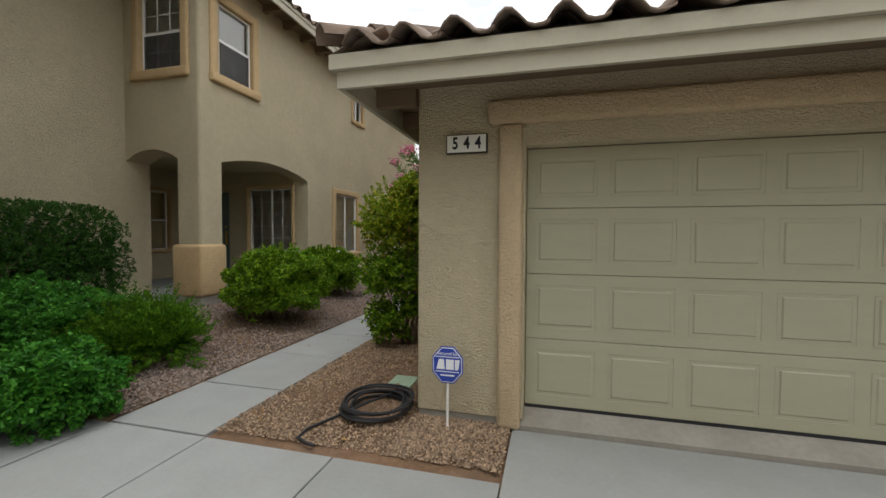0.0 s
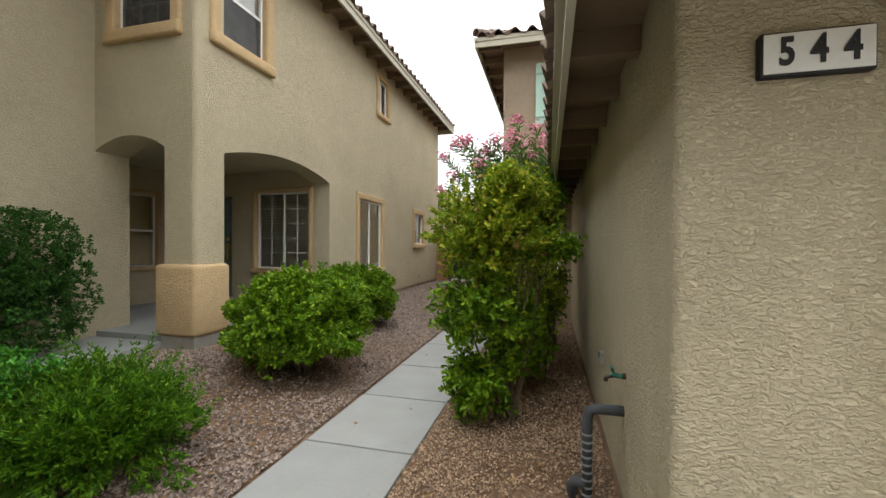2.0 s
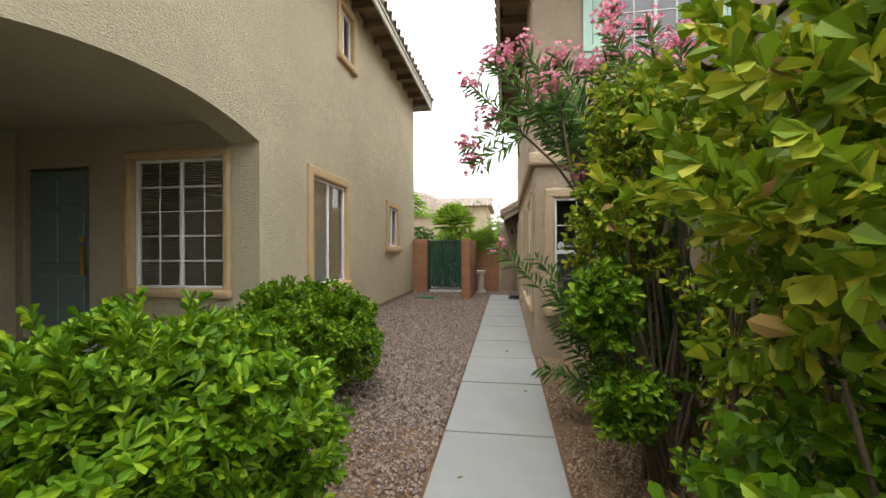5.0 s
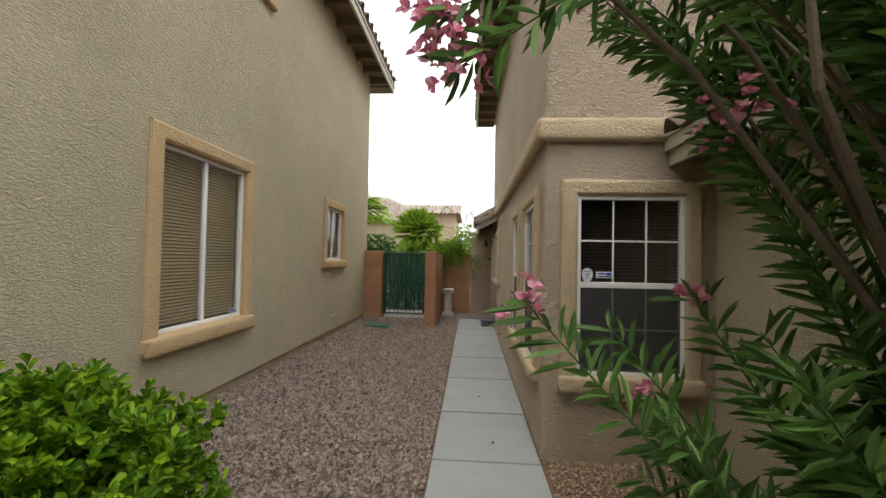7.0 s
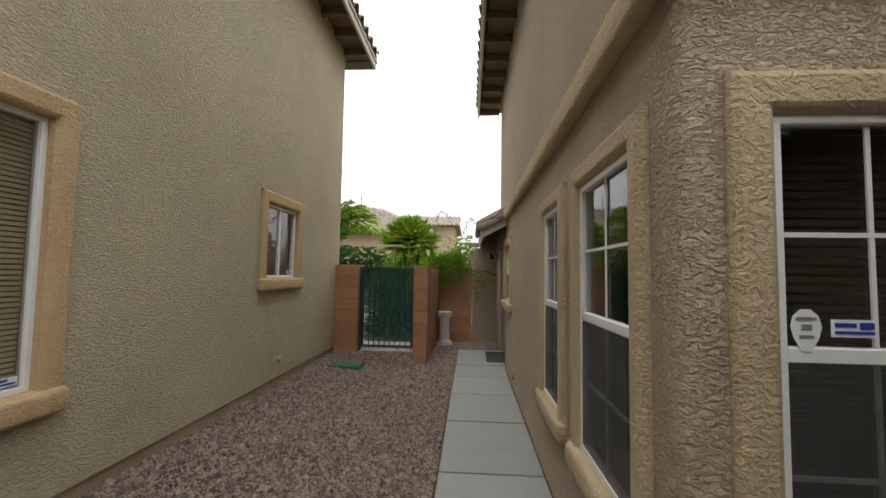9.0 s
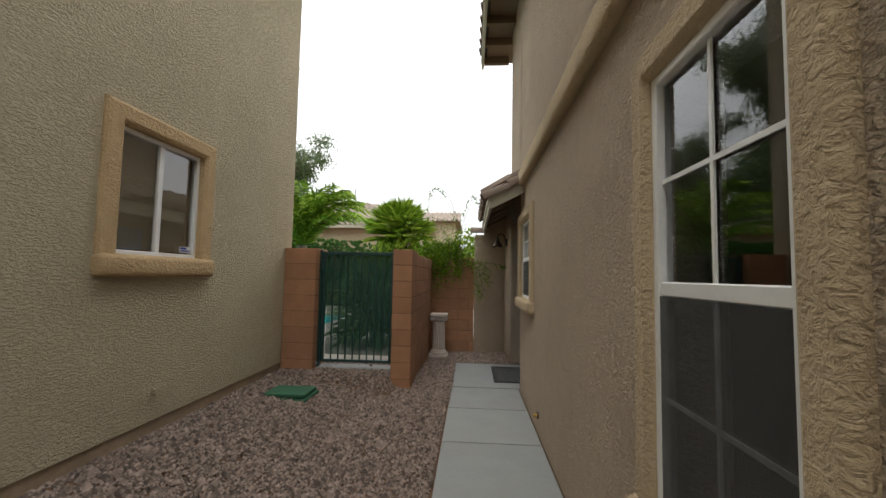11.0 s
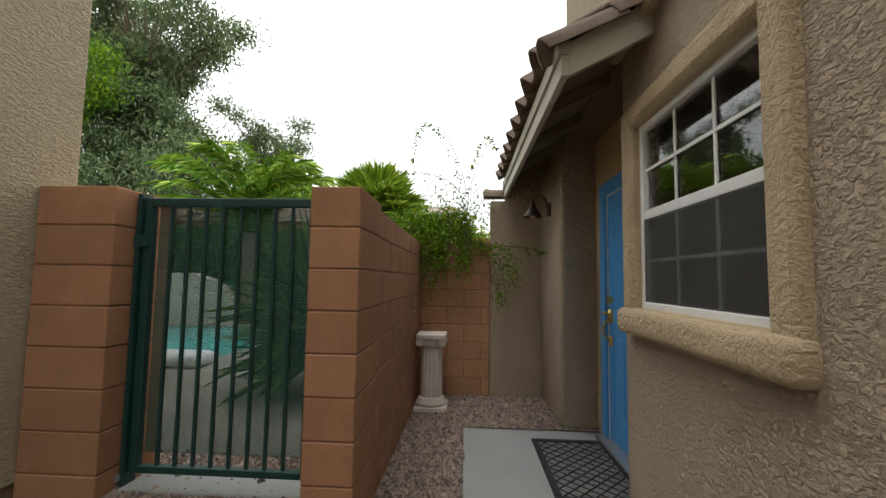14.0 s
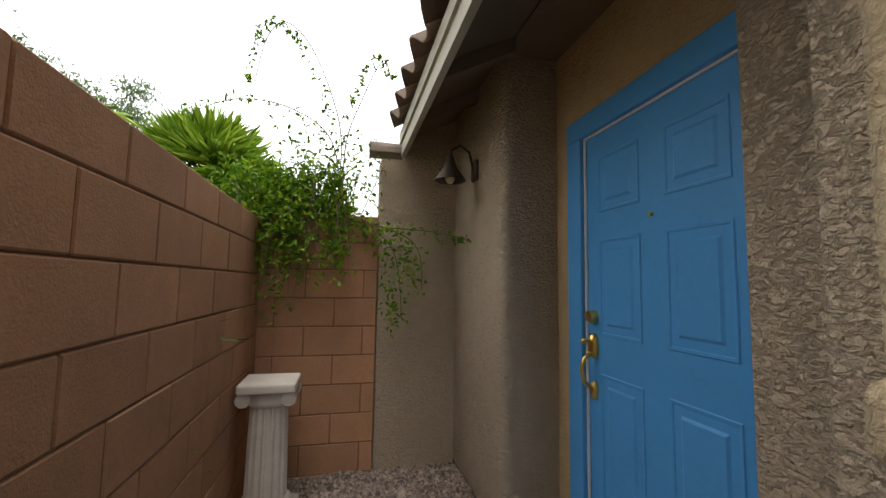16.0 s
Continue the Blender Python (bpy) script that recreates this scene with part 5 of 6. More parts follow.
for tip, fl in (((-2.54, 8.3, 1.52), True), ((-2.2, 8.55, 1.4), False), ((-2.15, 8.3, 1.2), False), ((-2.05, 8.6, 1.05), False), ((-1.8, 8.2, 1.2), False), ((-1.75, 8.1, 0.75), False),
                ((-2.0, 8.5, 0.7), False), ((-1.85, 8.7, 1.5), True), ((-1.6, 8.6, 1.85), True), ((-2.0, 8.75, 1.1), True), ((-1.6, 7.9, 1.3), False), ((-1.7, 7.75, 1.0), False), ((-2.82, 8.3, 2.36), True), ((-2.76, 8.3, 2.2), True), ((-2.62, 8.35, 2.6), True)):
    tip = Vector(tip)
    if tip.z > 2:
        cane([base, (-1.35, 8.1, 1.6), (-1.9, 8.0, 2.6), tip], 0.5, fl, 0.009, 0.045)
    else:
        cane([base, base.lerp(tip, 0.6) + Vector((0.1, 0, -0.12)), tip], 0.5, fl, 0.009, 0.045)
for i in range(66):
    tip = Vector((random.uniform(-1.85, -1.2), random.uniform(8.0, 8.7), random.uniform(0.3, 2.2)))
    if i > 24:
        tip = Vector((random.uniform(-2.2, -1.4), random.uniform(8.05, 8.75), random.uniform(0.35, 1.55)))
    if i > 48:
        tip = Vector((random.uniform(-1.95, -1.2), random.uniform(8.1, 8.9), random.uniform(1.9, 2.9)))
    cane([base, base.lerp(tip, 0.6) + Vector((0.05, 0, 0.05)), tip], 0.55, i > 48 and i % 4 == 0, 0.008, 0.04)
cane([base, (-1.3, 8.2, 0.8), (-1.55, 8.15, 1.3), (-1.98, 7.97, 2.0), (-2.1, 7.9, 2.7)], 0.1, False, 0.026)
cane([base, (-1.2, 8.4, 1.0), (-1.4, 8.4, 2.0), (-2.0, 8.4, 2.8)], 0.2, False, 0.022)
leaves("foliage", ole_leaf_p, ole_leaf_d, 0.135, 0.021, LEAF_OLEANDER, ole, "long narrow dark green leaves", 0.2)
pp, pd = [], []
for f in blossom:
    few = f.z < 2.0
    for _ in range(8 if few else 26):
        c = f + Vector((max(-0.1, random.gauss(0, 0.06)), random.gauss(0, 0.06), random.gauss(0.03, 0.045))) * (0.6 if few else 1.0)
        up = (c - f + Vector((0, 0, 0.06))).normalized()
        for j in range(5):
            q = up.orthogonal().normalized()
            q.rotate(Matrix.Rotation(j * 1.2566 + random.uniform(-0.2, 0.2), 3, up))
            pp.append(c)
            pd.append(q + up * 0.55)
leaves("blossom", pp, pd, 0.034, 0.029, PETAL, ole, "clusters of pink blossom", 0.1)

# climber over the back wall
vine = thing("climbing_vine", (-3.2, 19.5, 1.6), "small-leaved green climber hanging over the block wall", "vine")
vp, vd = [], []


def runner(points, n, size=0.0, r=0.005):
    pts = [Vector(p) for p in points]
    dense = []
    for i in range(len(pts) - 1):
        p0, p1, p2, p3 = pts[max(i - 1, 0)], pts[i], pts[i + 1], pts[min(i + 2, len(pts) - 1)]
        for k in range(8):
            t = k / 8
            dense.append(0.5 * ((2 * p1) + (p2 - p0) * t + (2 * p0 - 5 * p1 + 4 * p2 - p3) * t * t + (3 * p1 - p0 - 3 * p2 + p3) * t ** 3))
    dense.append(pts[-1])
    part("runner", tube(dense, r, 5, 0.5), BARK, vine)
    for _ in range(n):
        i = random.randrange(1, len(dense))
        c = dense[i] + Vector([random.gauss(0, 0.012 + size) for _ in range(3)])
        vp.append(c)
        vd.append(Vector([random.gauss(0, 1) for _ in range(3)]))


runner([(-3.0, 19.5, 1.8), (-2.98, 19.35, 2.35), (-3.05, 19.3, 2.68), (-3.22, 19.28, 3.05), (-3.4, 19.28, 3.2), (-3.52, 19.28, 3.05), (-3.58, 19.28, 2.72)], 120)
runner([(-2.95, 19.5, 1.8), (-2.95, 19.35, 2.35), (-2.83, 19.3, 2.73), (-2.72, 19.28, 2.98), (-2.64, 19.28, 3.02), (-2.58, 19.28, 2.9)], 100)
runner([(-2.95, 19.5, 1.85), (-3.05, 19.35, 2.38), (-3.35, 19.3, 2.58), (-3.7, 19.3, 2.6), (-4.0, 19.3, 2.46)], 60)
runner([(-3.0, 19.4, 1.85), (-2.7, 19.25, 1.75), (-2.3, 19.2, 1.72), (-1.92, 18.9, 1.6)], 130, 0.01)
runner([(-2.95, 19.4, 1.85), (-2.6, 19.25, 1.6), (-2.52, 19.2, 1.1)], 170, 0.04)
runner([(-2.95, 19.4, 1.85), (-2.45, 19.25, 1.65), (-2.38, 19.2, 1.3)], 130, 0.04)
for i in range(40):
    x = random.uniform(-3.68, -2.92)
    low = 1.0 + 0.3 * abs(x + 3.2) / 0.45
    e = (x + random.uniform(-0.1, 0.1), random.uniform(19.08, 19.3), random.uniform(low, 1.8) if i % 3 else random.uniform(1.5, 1.85))
    runner([(x, 19.5, 1.87), (x, 19.3, 2.0 + random.uniform(-0.1, 0.12)), e], 105, 0.045, 0.004)
for i in range(12):
    x = random.uniform(-3.3, -2.6)
    runner([(x, 19.5, 1.87), (x + random.uniform(-0.1, 0.1), 19.4, 2.1), (x + random.uniform(-0.25, 0.25), 19.35, random.uniform(2.15, 2.5))], 40, 0.05, 0.004)
vp = [p + Vector((-0.06, 0, 0)) for p in vp]
leaves("foliage", vp, vd, 0.042, 0.021, LEAF_BUSH, vine, "small green leaves")

# palms and trees beyond the wall
def fan_palm(at, height, r, label, fronds=34):
    root = thing("fan_palm", at, label, "palm")
    top = Vector(at) + Vector((0, 0, height))
    part("trunk", tube([at, top], 0.16, 10, 0.8), BARK, root)
    P, D = [], []
    for i in range(fronds):
        a, el = random.uniform(0, 6.283), random.uniform(-0.2, 1.5)
        d = Vector((math.cos(a) * math.cos(el), math.sin(a) * math.cos(el), math.sin(el)))
        hub = top + d * r * 0.45
        part("leaf_stalk", tube([top, hub], 0.012, 5), LEAF_PALM, root)
        s = d.cross(Vector((0, 0, 1))).normalized()
        for j in range(26):
            t = (j / 25 - 0.5) * 2.6
            P.append(hub)
            D.append(d * math.cos(t) + s * math.sin(t))
    leaves("fronds", P, D, r * 0.62, 0.032, LEAF_PALM, root, "bright green fan fronds", 0.12, 0.15)
    return root


fan_palm((-4.62, 22.0, 0.2), 2.3, 0.95, "bright green fan palm beyond the wall", 70)
yucca = thing("yucca", (-4.45, 18.6, 0.25), "spiky grey-green yucca behind the gate", "yucca")
part("trunk", tube([(-4.45, 18.6, 0.25), (-4.45, 18.6, 0.8)], 0.09, 10, 0.9), BARK, yucca)
for z, n in ((0.55, 150), (0.85, 170), (1.1, 150)):
    P, D = [], []
    for i in range(n):
        a, el = random.uniform(0, 6.283), random.uniform(-0.5, 1.3)
        P.append((-4.45, 18.6, z))
        D.append((math.cos(a) * math.cos(el), math.sin(a) * math.cos(el), math.sin(el)))
    leaves("spikes", P, D, 0.9, 0.03, LEAF_OLEANDER, yucca, "long stiff narrow leaves", 0.1)
feather = thing("feather_palm", (-8.1, 23.9, 0.2), "green feather palm beside the pool", "palm")
part("trunk", tube([(-8.1, 23.9, 0.2), (-8.1, 23.9, 2.35)], 0.2, 10, 0.8), BARK, feather)
P, D = [], []
for i in range(26):
    a, el = random.uniform(0, 6.283), random.uniform(0.55, 1.5)
    d = Vector((math.cos(a), math.sin(a), 0))
    pts = [Vector((-8.1, 23.9, 2.35)) + d * (2.0 * math.cos(el) * t + 0.8 * t * t) + Vector((0, 0, 3.6 * math.sin(el) * t - 1.7 * t * t)) for t in (k / 8 for k in range(9))]
    part("leaf_stalk", tube(pts, 0.018, 5, 0.3), LEAF_PALM, feather)
    for u, w in zip(pts, pts[1:]):
        t = (w - u).normalized()
        s = t.cross(Vector((0, 0, 1))).normalized()
        for k in range(7):
            for sg in (-1, 1):
                P.append(u.lerp(w, k / 7))
                D.append(s * sg * random.uniform(0.6, 1.0) + t * 0.8 - Vector((0, 0, random.uniform(-0.1, 0.5))))
leaves("fronds", P, D, 0.42, 0.02, LEAF_PALM, feather, "arching feather fronds", 0.25, 0.2)


def tree(at, height, spread, n, label, mat=LEAF_TREE, leaf=0.16, clumps=46, low=0.35, clump=0.15):
    root = thing("tree", at, label, "tree")
    top = Vector(at) + Vector((0, 0, height))
    trunk = [Vector(at), Vector(at) + Vector((0.2, 0.1, height * 0.3)), Vector(at) + Vector((-0.1, 0.2, height * 0.6)), top - Vector((0, 0, height * 0.1))]
    part("trunk", tube(trunk, 0.26, 10, 0.25), BARK, root)
    P, D = [], []
    for i in range(clumps):
        h = random.uniform(low, 1.0)
        a = random.uniform(0, 6.283)
        w = spread * math.sin(math.pi * min(1, 0.2 + 0.75 * (1 - abs(h - 0.65) / 0.65))) * random.uniform(0.3, 1.0)
        c = Vector(at) + Vector((w * math.cos(a), w * math.sin(a), height * h))
        s = Vector(at) + Vector((0, 0, height * max(0.2, h - 0.25)))
        part("limb", tube([s, s.lerp(c, 0.5) + Vector((0, 0, 0.3)), c], 0.06, 6, 0.2), BARK, root)
        k = n // clumps
        q = np.random.normal(size=(k, 3)) * np.array((0.75, 0.75, 0.55)) * spread * clump + np.array(c)
        P.extend(q.tolist())
        D.extend((np.random.normal(size=(k, 3)) - np.array((0, 0, 0.8))).tolist())
    leaves("crown", P, D, leaf, leaf * 0.34, mat, root, "loose grey-green leaves", 0.2)
    return root


tree((-17.2, 31.0, 0), 14.5, 4.8, 60000, "tall airy gum tree with grey-green leaves", leaf=0.2, clumps=190, low=0.3, clump=0.12)
tree((-16.2, 40, 0), 12.0, 3.8, 20000, "airy gum tree beyond the wall", leaf=0.22, clumps=60)
tree((-18.0, 27.5, 0), 9.0, 3.0, 30000, "dense green tree beyond the pool", LEAF_BUSH, 0.16, 110, 0.3)
# street tree beside the start of the walk
tree((-4.9, 1.05, 0), 6.2, 2.0, 16000, "leafy green street tree", LEAF_BUSH, 0.14, 70, 0.5)
for x, y, z, r, s in ((-12.5, 28.8, 1.2, 1.5, 31.0), (-10.0, 29.0, 1.3, 1.2, 33.0), (-4.5, 21.7, 1.35, 0.9, 37.0), (-3.0, 27.5, 1.5, 1.2, 39.0)):
    shrub("bush", (x, y, 0.2), (x, y, z), (r, r * 0.8, z - 0.1), 700, 8, 0.12, LEAF_PALM if s > 35 else LEAF_DARK, "leafy bush beyond the pool", seed=s, lump=0.3)

shrub("hedge", (-11.5, 27.2, 0.25), (-11.5, 27.2, 1.5), (5.0, 0.7, 1.3), 3800, 8, 0.11, LEAF_DARK, "dark green hedge beyond the pool", "hedge", lump=0.12, seed=51.0, low=-1, power=6.0)

# ---- gravel ----
def gravel(name, label, n, x0, x1, y0, y1, size, keep, mat=STONE):
    xs, ys = np.random.uniform(x0, x1, n), np.random.uniform(y0, y1, n)
    pts = [(x, y, ground_z(x, y)) for x, y in zip(xs, ys) if keep(x, y)]
    c = np.array(pts)
    m = len(c)
    octa = np.array([(1, 0, 0), (0, 1, 0), (-1, 0, 0), (0, -1, 0), (0, 0, 1)], float)
    s = size * np.random.lognormal(0, 0.35, (m, 1, 1))
    v = octa[None] * np.random.uniform(0.6, 1.15, (m, 5, 1)) * s * np.array((1, 1, 0.62))
    a = np.random.uniform(0, 6.283, m)
    ca, sa = np.cos(a)[:, None], np.sin(a)[:, None]
    x, y = v[:, :, 0] * ca - v[:, :, 1] * sa, v[:, :, 0] * sa + v[:, :, 1] * ca
    t = np.random.uniform(-0.6, 0.6, (m, 1))
    z = v[:, :, 2] + x * t
    v = np.stack([x, y, z], 2) + c[:, None, :]
    v[:, :, 2] += 0.3 * s[:, :, 0]
    v[:, :4, 2] -= 0.25 * s[:, :, 0]
    f = np.array([(0, 1, 4), (1, 2, 4), (2, 3, 4), (3, 0, 4)])
    faces = (np.arange(m) * 5)[:, None, None] + f[None]
    me = bpy.data.meshes.new(name)
    me.from_pydata(v.reshape(-1, 3).tolist(), [], faces.reshape(-1, 3).tolist())
    tagged(part_of(name, me, mat), label, "gravel", kind="stuff")


def in_left(x, y):
    if y < 6 and x < -5.55 or (x < -5.12 and y > 5.8 and y < 9) or x < -5.14 and y > 5.8:
        return False
    bare = noise.noise(Vector((x * 0.9, y * 0.9, 5.0)))
    d = math.hypot(x + 3.9, y - 6.0)
    return random.random() < (1.0 if y > 8.5 else 0.75 + 0.6 * bare if d > 0.7 else 0.25)


def in_right(x, y):
    return random.random() < 0.62 + 0.8 * noise.noise(Vector((x * 1.2, y * 1.2, 9.0)))


gravel("gravel", "mixed pink-grey landscaping gravel between the houses", 100000, -5.17, -3.0, 8.0, 18.3, 0.0142, in_left)
gravel("gravel", "thin pink-grey gravel over brown soil in the front bed", 62000, -5.6, -3.0, 2.95, 8.0, 0.0112, in_left)
gravel("gravel", "thin gravel over sandy soil beside the garage", 75000, -2.08, -0.74, 2.95, 10.5, 0.0086, in_right, STONE_TAN)
gravel("gravel", "thin gravel at the garage corner", 8000, -0.74, 0.03, 2.95, 3.6, 0.0092, in_right, STONE_TAN)
gravel("gravel", "pink-grey gravel along the block wall", 12000, -3.5, -2.98, 16.2, 19.36, 0.0125, lambda x, y: True)
gravel("gravel", "pink-grey gravel at the entry's end", 9500, -2.99, -1.75, 18.35, 19.36, 0.0125, lambda x, y: True)

# fallen leaves
lp = []
while len(lp) < 260:
    x, y = random.choice(((random.uniform(-5.0, -3.05), random.uniform(3.0, 8.5)), (random.uniform(-2.05, -0.8), random.uniform(3.0, 9.5))))
    lp.append((x, y, ground_z(x, y) + 0.02))
for x, y in ((-2.72, 5.2), (-2.4, 5.6), (-2.3, 9.1), (-2.55, 12.0), (-2.8, 7.4), (-2.2, 4.3), (-2.45, 10.8)):
    lp.append((x, y, 0.006))
litter = leaves("leaf_litter", lp, np.random.normal(size=(len(lp), 3)) * np.array((1, 1, 0.15)), 0.045, 0.02, LEAF_BROWN, None, "dry brown leaves fallen on the gravel")
tagged(litter, category="leaf litter")

# ---- small things ----
plate = thing("house_number_plate", (-0.32, 3.57, 2.15), "white house number plate with black digits 544", "sign")
part("plate", boxes((-0.48, -0.165, 3.567, 3.605, 2.078, 2.222), bevel=0.006), BLACK, plate, "black plate housing")
part("plate_face", boxes((-0.472, -0.173, 3.562, 3.566, 2.086, 2.214)), PLATE, plate, "white plastic face")


def lettering(text, at, size, mat, parent, rot, squeeze=1.0, name="lettering", bold=0.0):
    cu = bpy.data.curves.new(name, "FONT")
    cu.body, cu.size, cu.align_x, cu.align_y, cu.extrude = text, size, "CENTER", "CENTER", 0.0015
    cu.offset = bold
    ob = bpy.data.objects.new(name, cu)
    scene.collection.objects.link(ob)
    ob.matrix_basis = Matrix.Translation(at) @ rot @ Matrix.Diagonal((squeeze, 1, 1, 1))
    dg = bpy.context.evaluated_depsgraph_get()
    me = bpy.data.meshes.new_from_object(ob.evaluated_get(dg))
    me.transform(ob.matrix_basis)
    bpy.data.objects.remove(ob)
    me.materials.clear()
    return part_of(name, me, mat, parent, text)


FACING = pose(0, 0, 0, 90)
for i, ch in enumerate("544"):
    lettering(ch, (-0.408 + i * 0.088, 3.559, 2.15), 0.125, BLACK, plate, FACING, 0.74, "digit", 0.0035)
sign = thing("yard_sign", (-0.42, 3.43, 0.0), "blue octagonal security yard sign on a thin stake", "sign")


def octagon(r, y0, y1, c):
    bm = bmesh.new()
    a = [[bm.verts.new((c[0] + r * math.cos(math.pi / 8 + k * math.pi / 4), y, c[1] + r * 1.18 * math.sin(math.pi / 8 + k * math.pi / 4))) for k in range(8)] for y in (y0, y1)]
    bm.faces.new(a[0]); bm.faces.new(a[1][::-1])
    for k in range(8):
        bm.faces.new((a[0][k], a[1][k], a[1][(k + 1) % 8], a[0][(k + 1) % 8]))
    bmesh.ops.recalc_face_normals(bm, faces=bm.faces)
    return bm


part("sign_border", octagon(0.127, 3.424, 3.432, (-0.425, 0.49)), SIGN_BLUE, sign, "blue sign edge")
part("sign_line", octagon(0.119, 3.4215, 3.4238, (-0.425, 0.49)), SIGN_WHITE, sign, "white outline")
part("sign_face", octagon(0.113, 3.419, 3.4213, (-0.425, 0.49)), SIGN_BLUE, sign, "blue sign face")
part("rule", boxes((-0.515, -0.335, 3.4175, 3.4188, 0.437, 0.443)), SIGN_WHITE, sign, "white rule")
part("rule", boxes((-0.515, -0.335, 3.4175, 3.4188, 0.548, 0.554)), SIGN_WHITE, sign, "white rule")
for poly in (((-0.51, 0.457), (-0.49, 0.533), (-0.452, 0.533), (-0.444, 0.457)), ((-0.436, 0.457), (-0.436, 0.533), (-0.376, 0.533), (-0.376, 0.457)),
             ((-0.368, 0.457), (-0.368, 0.533), (-0.33, 0.533), (-0.342, 0.457))):
    bm = bmesh.new()
    a = [bm.verts.new((x, 3.4175, z)) for x, z in poly]
    b = [bm.verts.new((x, 3.4188, z)) for x, z in poly]
    bm.faces.new(a); bm.faces.new(b[::-1])
    for k in range(len(a)):
        bm.faces.new((a[k], b[k], b[(k + 1) % len(a)], a[(k + 1) % len(a)]))
    bmesh.ops.recalc_face_normals(bm, faces=bm.faces)
    part("emblem", bm, SIGN_WHITE, sign, "white block emblem")
lettering("Secured by", (-0.425, 3.4185, 0.576), 0.034, SIGN_WHITE, sign, FACING)
part("bar", boxes((-0.48, -0.37, 3.4175, 3.4188, 0.408, 0.418)), SIGN_WHITE, sign)
part("stake", boxes((-0.434, -0.418, 3.433, 3.44, -0.05, 0.6)), VINYL, sign, "pale grey stake")

hose = thing("garden_hose", (-0.98, 3.55, 0.02), "black garden hose coiled on the gravel", "hose")
pts = []
for i in range(8 * 24):
    a = 2 * math.pi * i / 24
    ring = i // 24
    r = 0.215 + 0.024 * (ring % 4) + 0.012 * math.sin(a * 0.37 + ring)
    pts.append((-1.05 + r * math.cos(a) + 0.015 * math.sin(ring * 2.1), 3.57 + r * 1.1 * math.sin(a) + 0.015 * math.cos(ring * 1.7), 0.035 + 0.012 * ring + 0.004 * math.sin(a * 3)))
part("coil", tube(pts, 0.0115, 8), RUBBER, hose, "", True)
part("tail", tube([(-1.0, 3.75, 0.09), (-1.15, 3.6, 0.06), (-1.3, 3.35, 0.032), (-1.4, 3.1, 0.032), (-1.39, 2.97, 0.032), (-1.3, 2.92, 0.034), (-1.22, 2.9, 0.034)], 0.0115, 8), RUBBER, hose, "", True)

pipe = thing("insulated_pipe", (-0.9, 4.57, 0.0), "black foam-wrapped water pipe from the garage wall", "pipe")
part("pipe_wrap", tube([(-0.72, 4.57, 0.56), (-0.86, 4.57, 0.56), (-0.905, 4.57, 0.545), (-0.92, 4.57, 0.5), (-0.92, 4.57, -0.05)], 0.031, 10), FOAM, pipe, "", True)
for k in range(9):
    z = 0.04 + k * 0.045
    part("tape", tube([(-0.92, 4.57, z), (-0.92, 4.57, z + 0.013)], 0.0325, 10), TAPE, pipe)
part("valve_wrap", tube([(-0.92, 4.57, 0.1), (-0.98, 4.6, 0.1), (-1.0, 4.61, 0.07), (-1.0, 4.61, -0.05)], 0.036, 10), FOAM, pipe, "foam-wrapped valve", True)
tap = thing("garden_tap", (-0.74, 4.5, 0.78), "weathered green hose tap on the stucco wall", "tap")
part("body", tube([(-0.74, 4.5, 0.785), (-0.77, 4.5, 0.785), (-0.785, 4.5, 0.79), (-0.8, 4.5, 0.8)], 0.014, 10), VERDIGRIS, tap, "green valve body", True)
part("spout", tube([(-0.785, 4.5, 0.785), (-0.81, 4.5, 0.782), (-0.826, 4.5, 0.772), (-0.83, 4.5, 0.752)], 0.0125, 10), BRONZE, tap, "brown weathered spout", True)
part("flange", tube([(-0.722, 4.5, 0.785), (-0.742, 4.5, 0.785)], 0.017, 12), BRONZE, tap)
part("valve_stem", tube([(-0.785, 4.5, 0.795), (-0.797, 4.5, 0.83)], 0.007, 8), BRONZE, tap)
part("handle", tube([(-0.797, 4.468, 0.832), (-0.799, 4.5, 0.836), (-0.797, 4.532, 0.832)], 0.008, 8), VERDIGRIS, tap, "", True)
outlet = thing("wall_outlet", (-0.72, 5.5, 0.63), "small metal outlet box on the wall", "outlet")
part("cover", boxes((-0.75, -0.715, 5.47, 5.55, 0.58, 0.68), bevel=0.006), METAL, outlet)
part("opening", boxes((-0.754, -0.75, 5.5, 5.545, 0.63, 0.67)), BLACK, outlet)
stub = thing("pipe_stub", (-0.76, 4.1, 0.0), "tan painted pipe stub by the wall", "pipe")
part("tube", tube([(-0.76, 4.05, -0.02), (-0.76, 4.05, 0.24)], 0.016, 8), TRIM, stub)
part("cap", tube([(-0.76, 4.05, 0.24), (-0.76, 4.05, 0.27)], 0.021, 8), TRIM, stub)
lid = thing("irrigation_box", (-1.1, 4.25, 0.03), "faded pale green irrigation box lid", "valve box")
part("lid", boxes((-1.2, -0.96, 4.1, 4.4, -0.03, 0.024), bevel=0.008), PALE_GREEN, lid)
vb = thing("irrigation_box", (-4.64, 15.63, 0.18), "green plastic irrigation box lid in the gravel", "valve box")
part("lid", boxes((-4.86, -4.42, 15.46, 15.8, 0.195, 0.235), bevel=0.012), GREEN_PLASTIC, vb)
part("rim", boxes((-4.88, -4.4, 15.44, 15.82, 0.05, 0.19), bevel=0.01), GREEN_PLASTIC, vb)

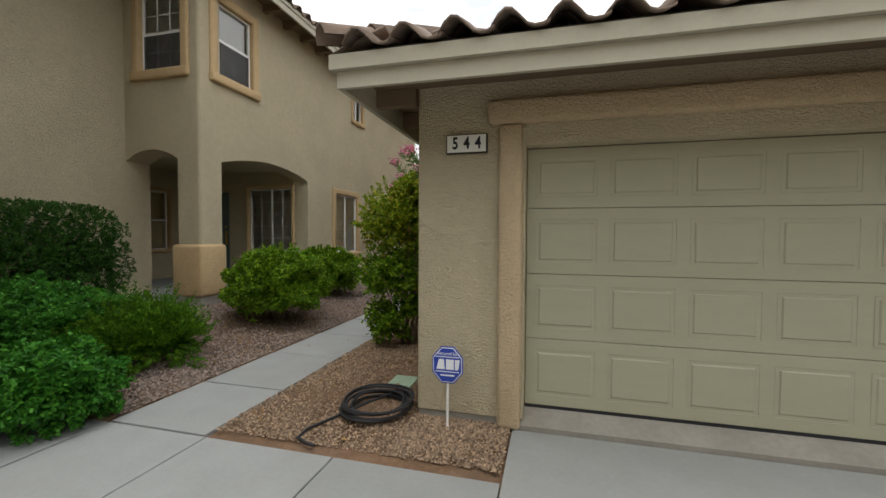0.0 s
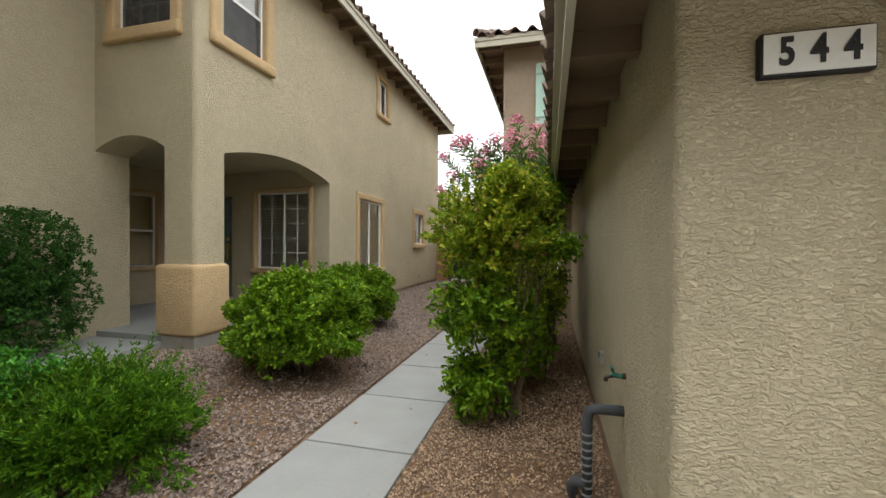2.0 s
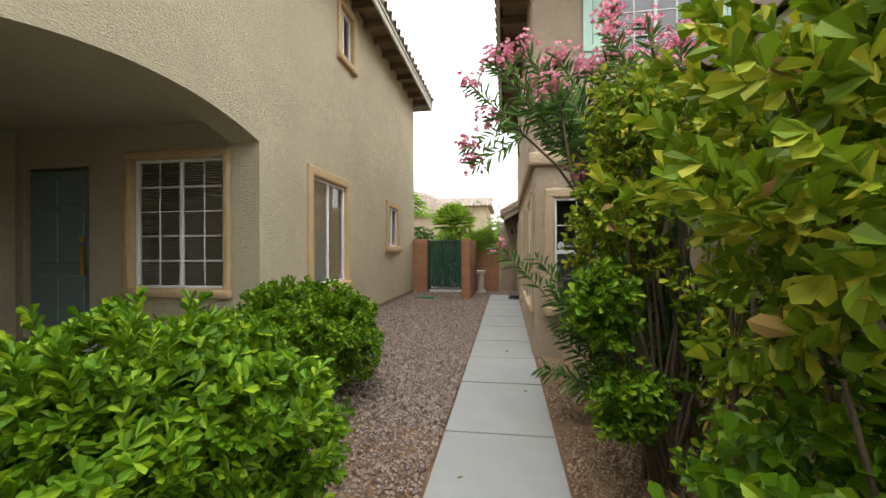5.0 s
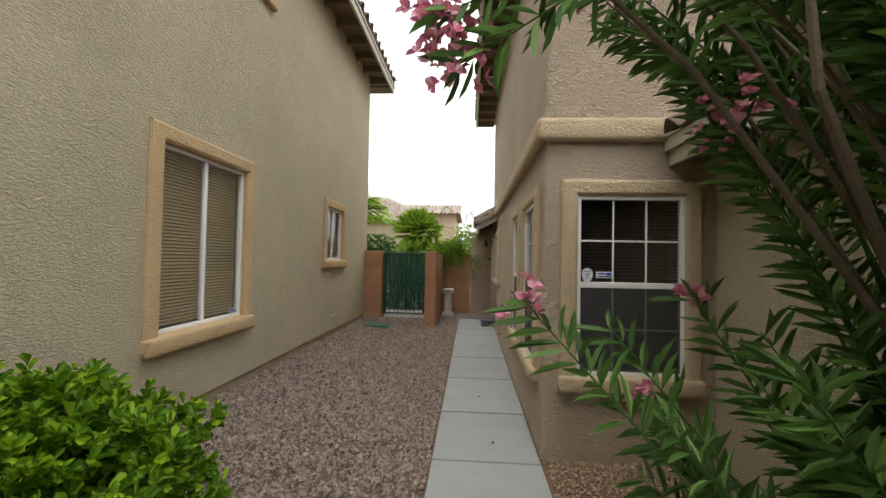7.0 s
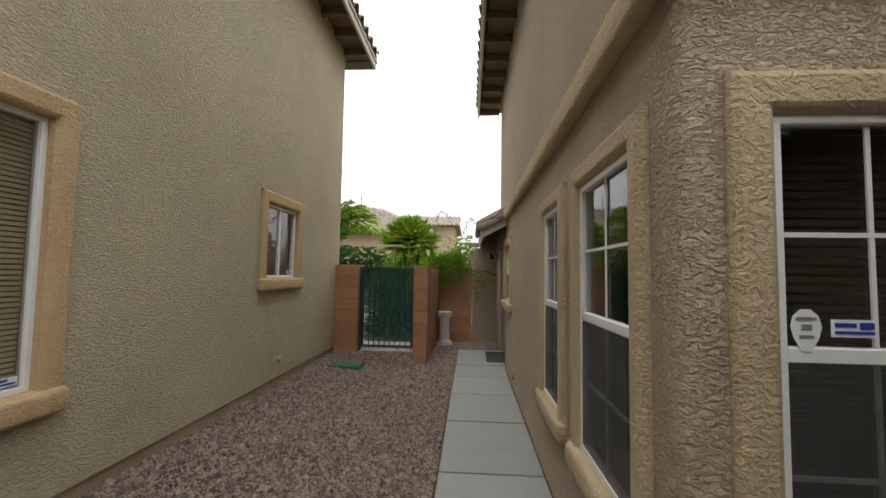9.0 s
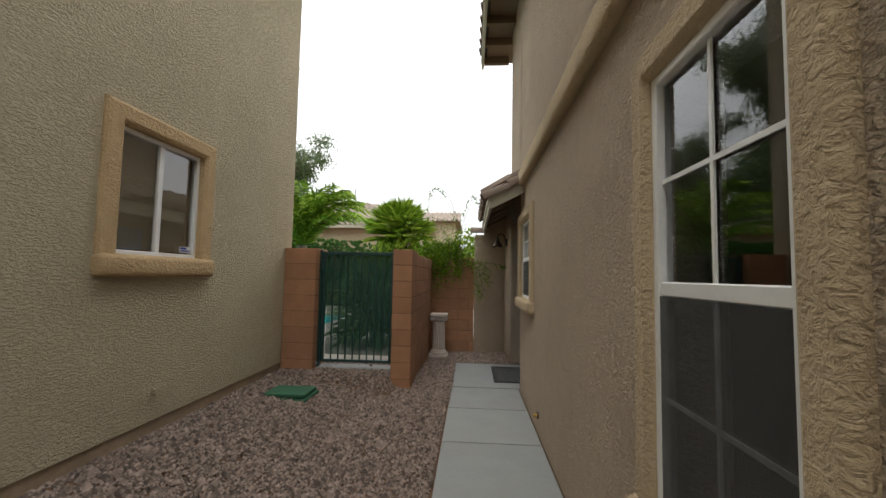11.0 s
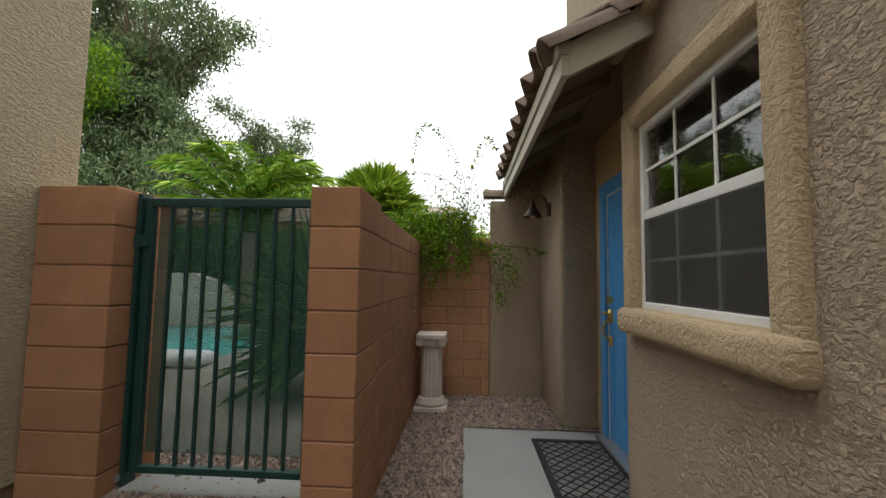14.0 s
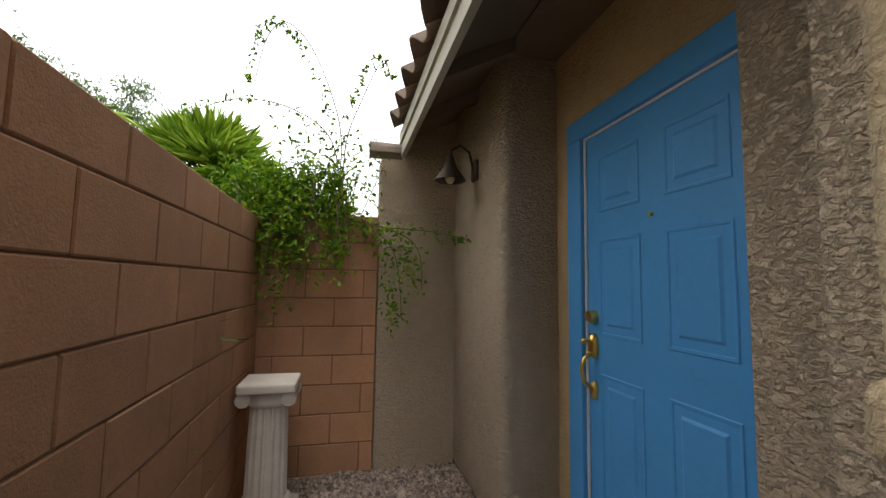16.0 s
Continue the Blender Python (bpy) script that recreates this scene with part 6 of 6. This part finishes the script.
mat_ob = thing("door_mat", (-2.1, 17.65, 0.0), "worn grey-black rubber lattice door mat on concrete", "door mat")
part("border", boxes((-2.4, -1.8, 17.15, 17.2, 0.002, 0.016), (-2.4, -1.8, 18.08, 18.13, 0.002, 0.016), (-2.4, -2.35, 17.2, 18.08, 0.002, 0.016), (-1.85, -1.8, 17.2, 18.08, 0.002, 0.016), bevel=0.003, seg=1), RUBBER, mat_ob)
part("backing", boxes((-2.349, -1.851, 17.201, 18.079, 0.002, 0.0075)), WORN_RUBBER, mat_ob, "worn grey rubber backing")
bm = bmesh.new()
for i in range(-9, 16):
    for sg in (-1, 1):
        a = Vector((-2.35, 17.2 + 0.1 * i if sg > 0 else 17.2 + 0.1 * i + 0.5, 0.008))
        b = Vector((-1.85, a.y + 0.5 * sg, 0.008))
        lo, hi = 17.2, 18.08
        if not (max(a.y, b.y) > lo and min(a.y, b.y) < hi):
            continue
        def clip(p, q):
            if p.y < lo: p = p.lerp(q, (lo - p.y) / (q.y - p.y))
            elif p.y > hi: p = p.lerp(q, (hi - p.y) / (q.y - p.y))
            return p
        a2, b2 = clip(a, b), clip(b, a)
        n = (b2 - a2).cross(Vector((0, 0, 1))).normalized() * 0.0035
        up = Vector((0, 0, 0.005 + 0.001 * sg))
        q = [bm.verts.new(c) for c in (a2 - n, a2 + n, b2 + n, b2 - n)]
        t = [bm.verts.new(c.co + up) for c in q]
        bm.faces.new(t)
        for k in range(4):
            bm.faces.new((q[k], q[(k + 1) % 4], t[(k + 1) % 4], t[k]))
part("lattice", bm, RUBBER, mat_ob)

lamp = thing("wall_lamp", (-2.1, 18.86, 2.1), "bronze bell-shaped gooseneck wall lamp", "wall lamp")
part("backplate", boxes((-2.115, -2.085, 18.81, 18.91, 2.03, 2.17), bevel=0.012, seg=3), BRONZE, lamp, "", True)
part("arm", tube([(-2.11, 18.86, 2.1), (-2.14, 18.86, 2.22), (-2.2, 18.86, 2.265), (-2.26, 18.86, 2.23), (-2.27, 18.86, 2.17)], 0.009, 8), BRONZE, lamp, "", True)
part("shade", lathe([(0.018, 0.19), (0.03, 0.15), (0.05, 0.1), (0.1, 0.03), (0.105, 0.02), (0.095, 0.022), (0.045, 0.09), (0.01, 0.14)], (-2.27, 18.86, 2.0), 24), BRONZE, lamp, "bell-shaped bronze shade", True)
bulb_mat = material("frosted_bulb", (0.8, 0.66, 0.4), 0.4, 0.03)
part("bulb", lathe([(0.01, 0.1), (0.03, 0.06), (0.032, 0.03), (0.018, 0.005)], (-2.27, 18.86, 2.0), 12), bulb_mat, lamp, "", True)

ped = thing("pedestal", (-3.32, 18.9, 0.0), "short white cast-stone column pedestal with scroll capital", "pedestal")
PX, PY = -3.32, 18.9
part("plinth", boxes((PX - 0.17, PX + 0.17, PY - 0.17, PY + 0.17, 0.0, 0.05), bevel=0.01), CAST, ped)
part("base_ring", lathe([(0.15, 0.05), (0.165, 0.065), (0.16, 0.085), (0.135, 0.1), (0.14, 0.115), (0.12, 0.13)], (PX, PY, 0), 28), CAST, ped, "", True)
bm = bmesh.new()
sides = 64
rings = [[bm.verts.new((PX + (r - (0.009 if (k % 4) in (1, 2) else 0)) * math.cos(2 * math.pi * k / sides), PY + (r - (0.009 if (k % 4) in (1, 2) else 0)) * math.sin(2 * math.pi * k / sides), z)) for k in range(sides)] for r, z in ((0.115, 0.13), (0.112, 0.34), (0.104, 0.645))]
for a, b in zip(rings, rings[1:]):
    for k in range(sides):
        bm.faces.new((a[k], a[(k + 1) % sides], b[(k + 1) % sides], b[k]))
part("shaft", bm, CAST, ped, "fluted shaft")
part("necking", lathe([(0.108, 0.64), (0.122, 0.655), (0.125, 0.675), (0.11, 0.69), (0.125, 0.72)], (PX, PY, 0), 28), CAST, ped, "", True)
for sx in (-1, 1):
    for sy in (-1, 1):
        part("volute", tube([(PX + sx * 0.12, PY + sy * 0.085, 0.695), (PX + sx * 0.12, PY + sy * 0.135, 0.695)], 0.04, 14), CAST, ped)
        part("volute_eye", tube([(PX + sx * 0.12, PY + sy * 0.13, 0.695), (PX + sx * 0.12, PY + sy * 0.142, 0.695)], 0.018, 10), CAST, ped)
part("abacus", boxes((PX - 0.155, PX + 0.155, PY - 0.15, PY + 0.15, 0.725, 0.78), bevel=0.012), CAST, ped)
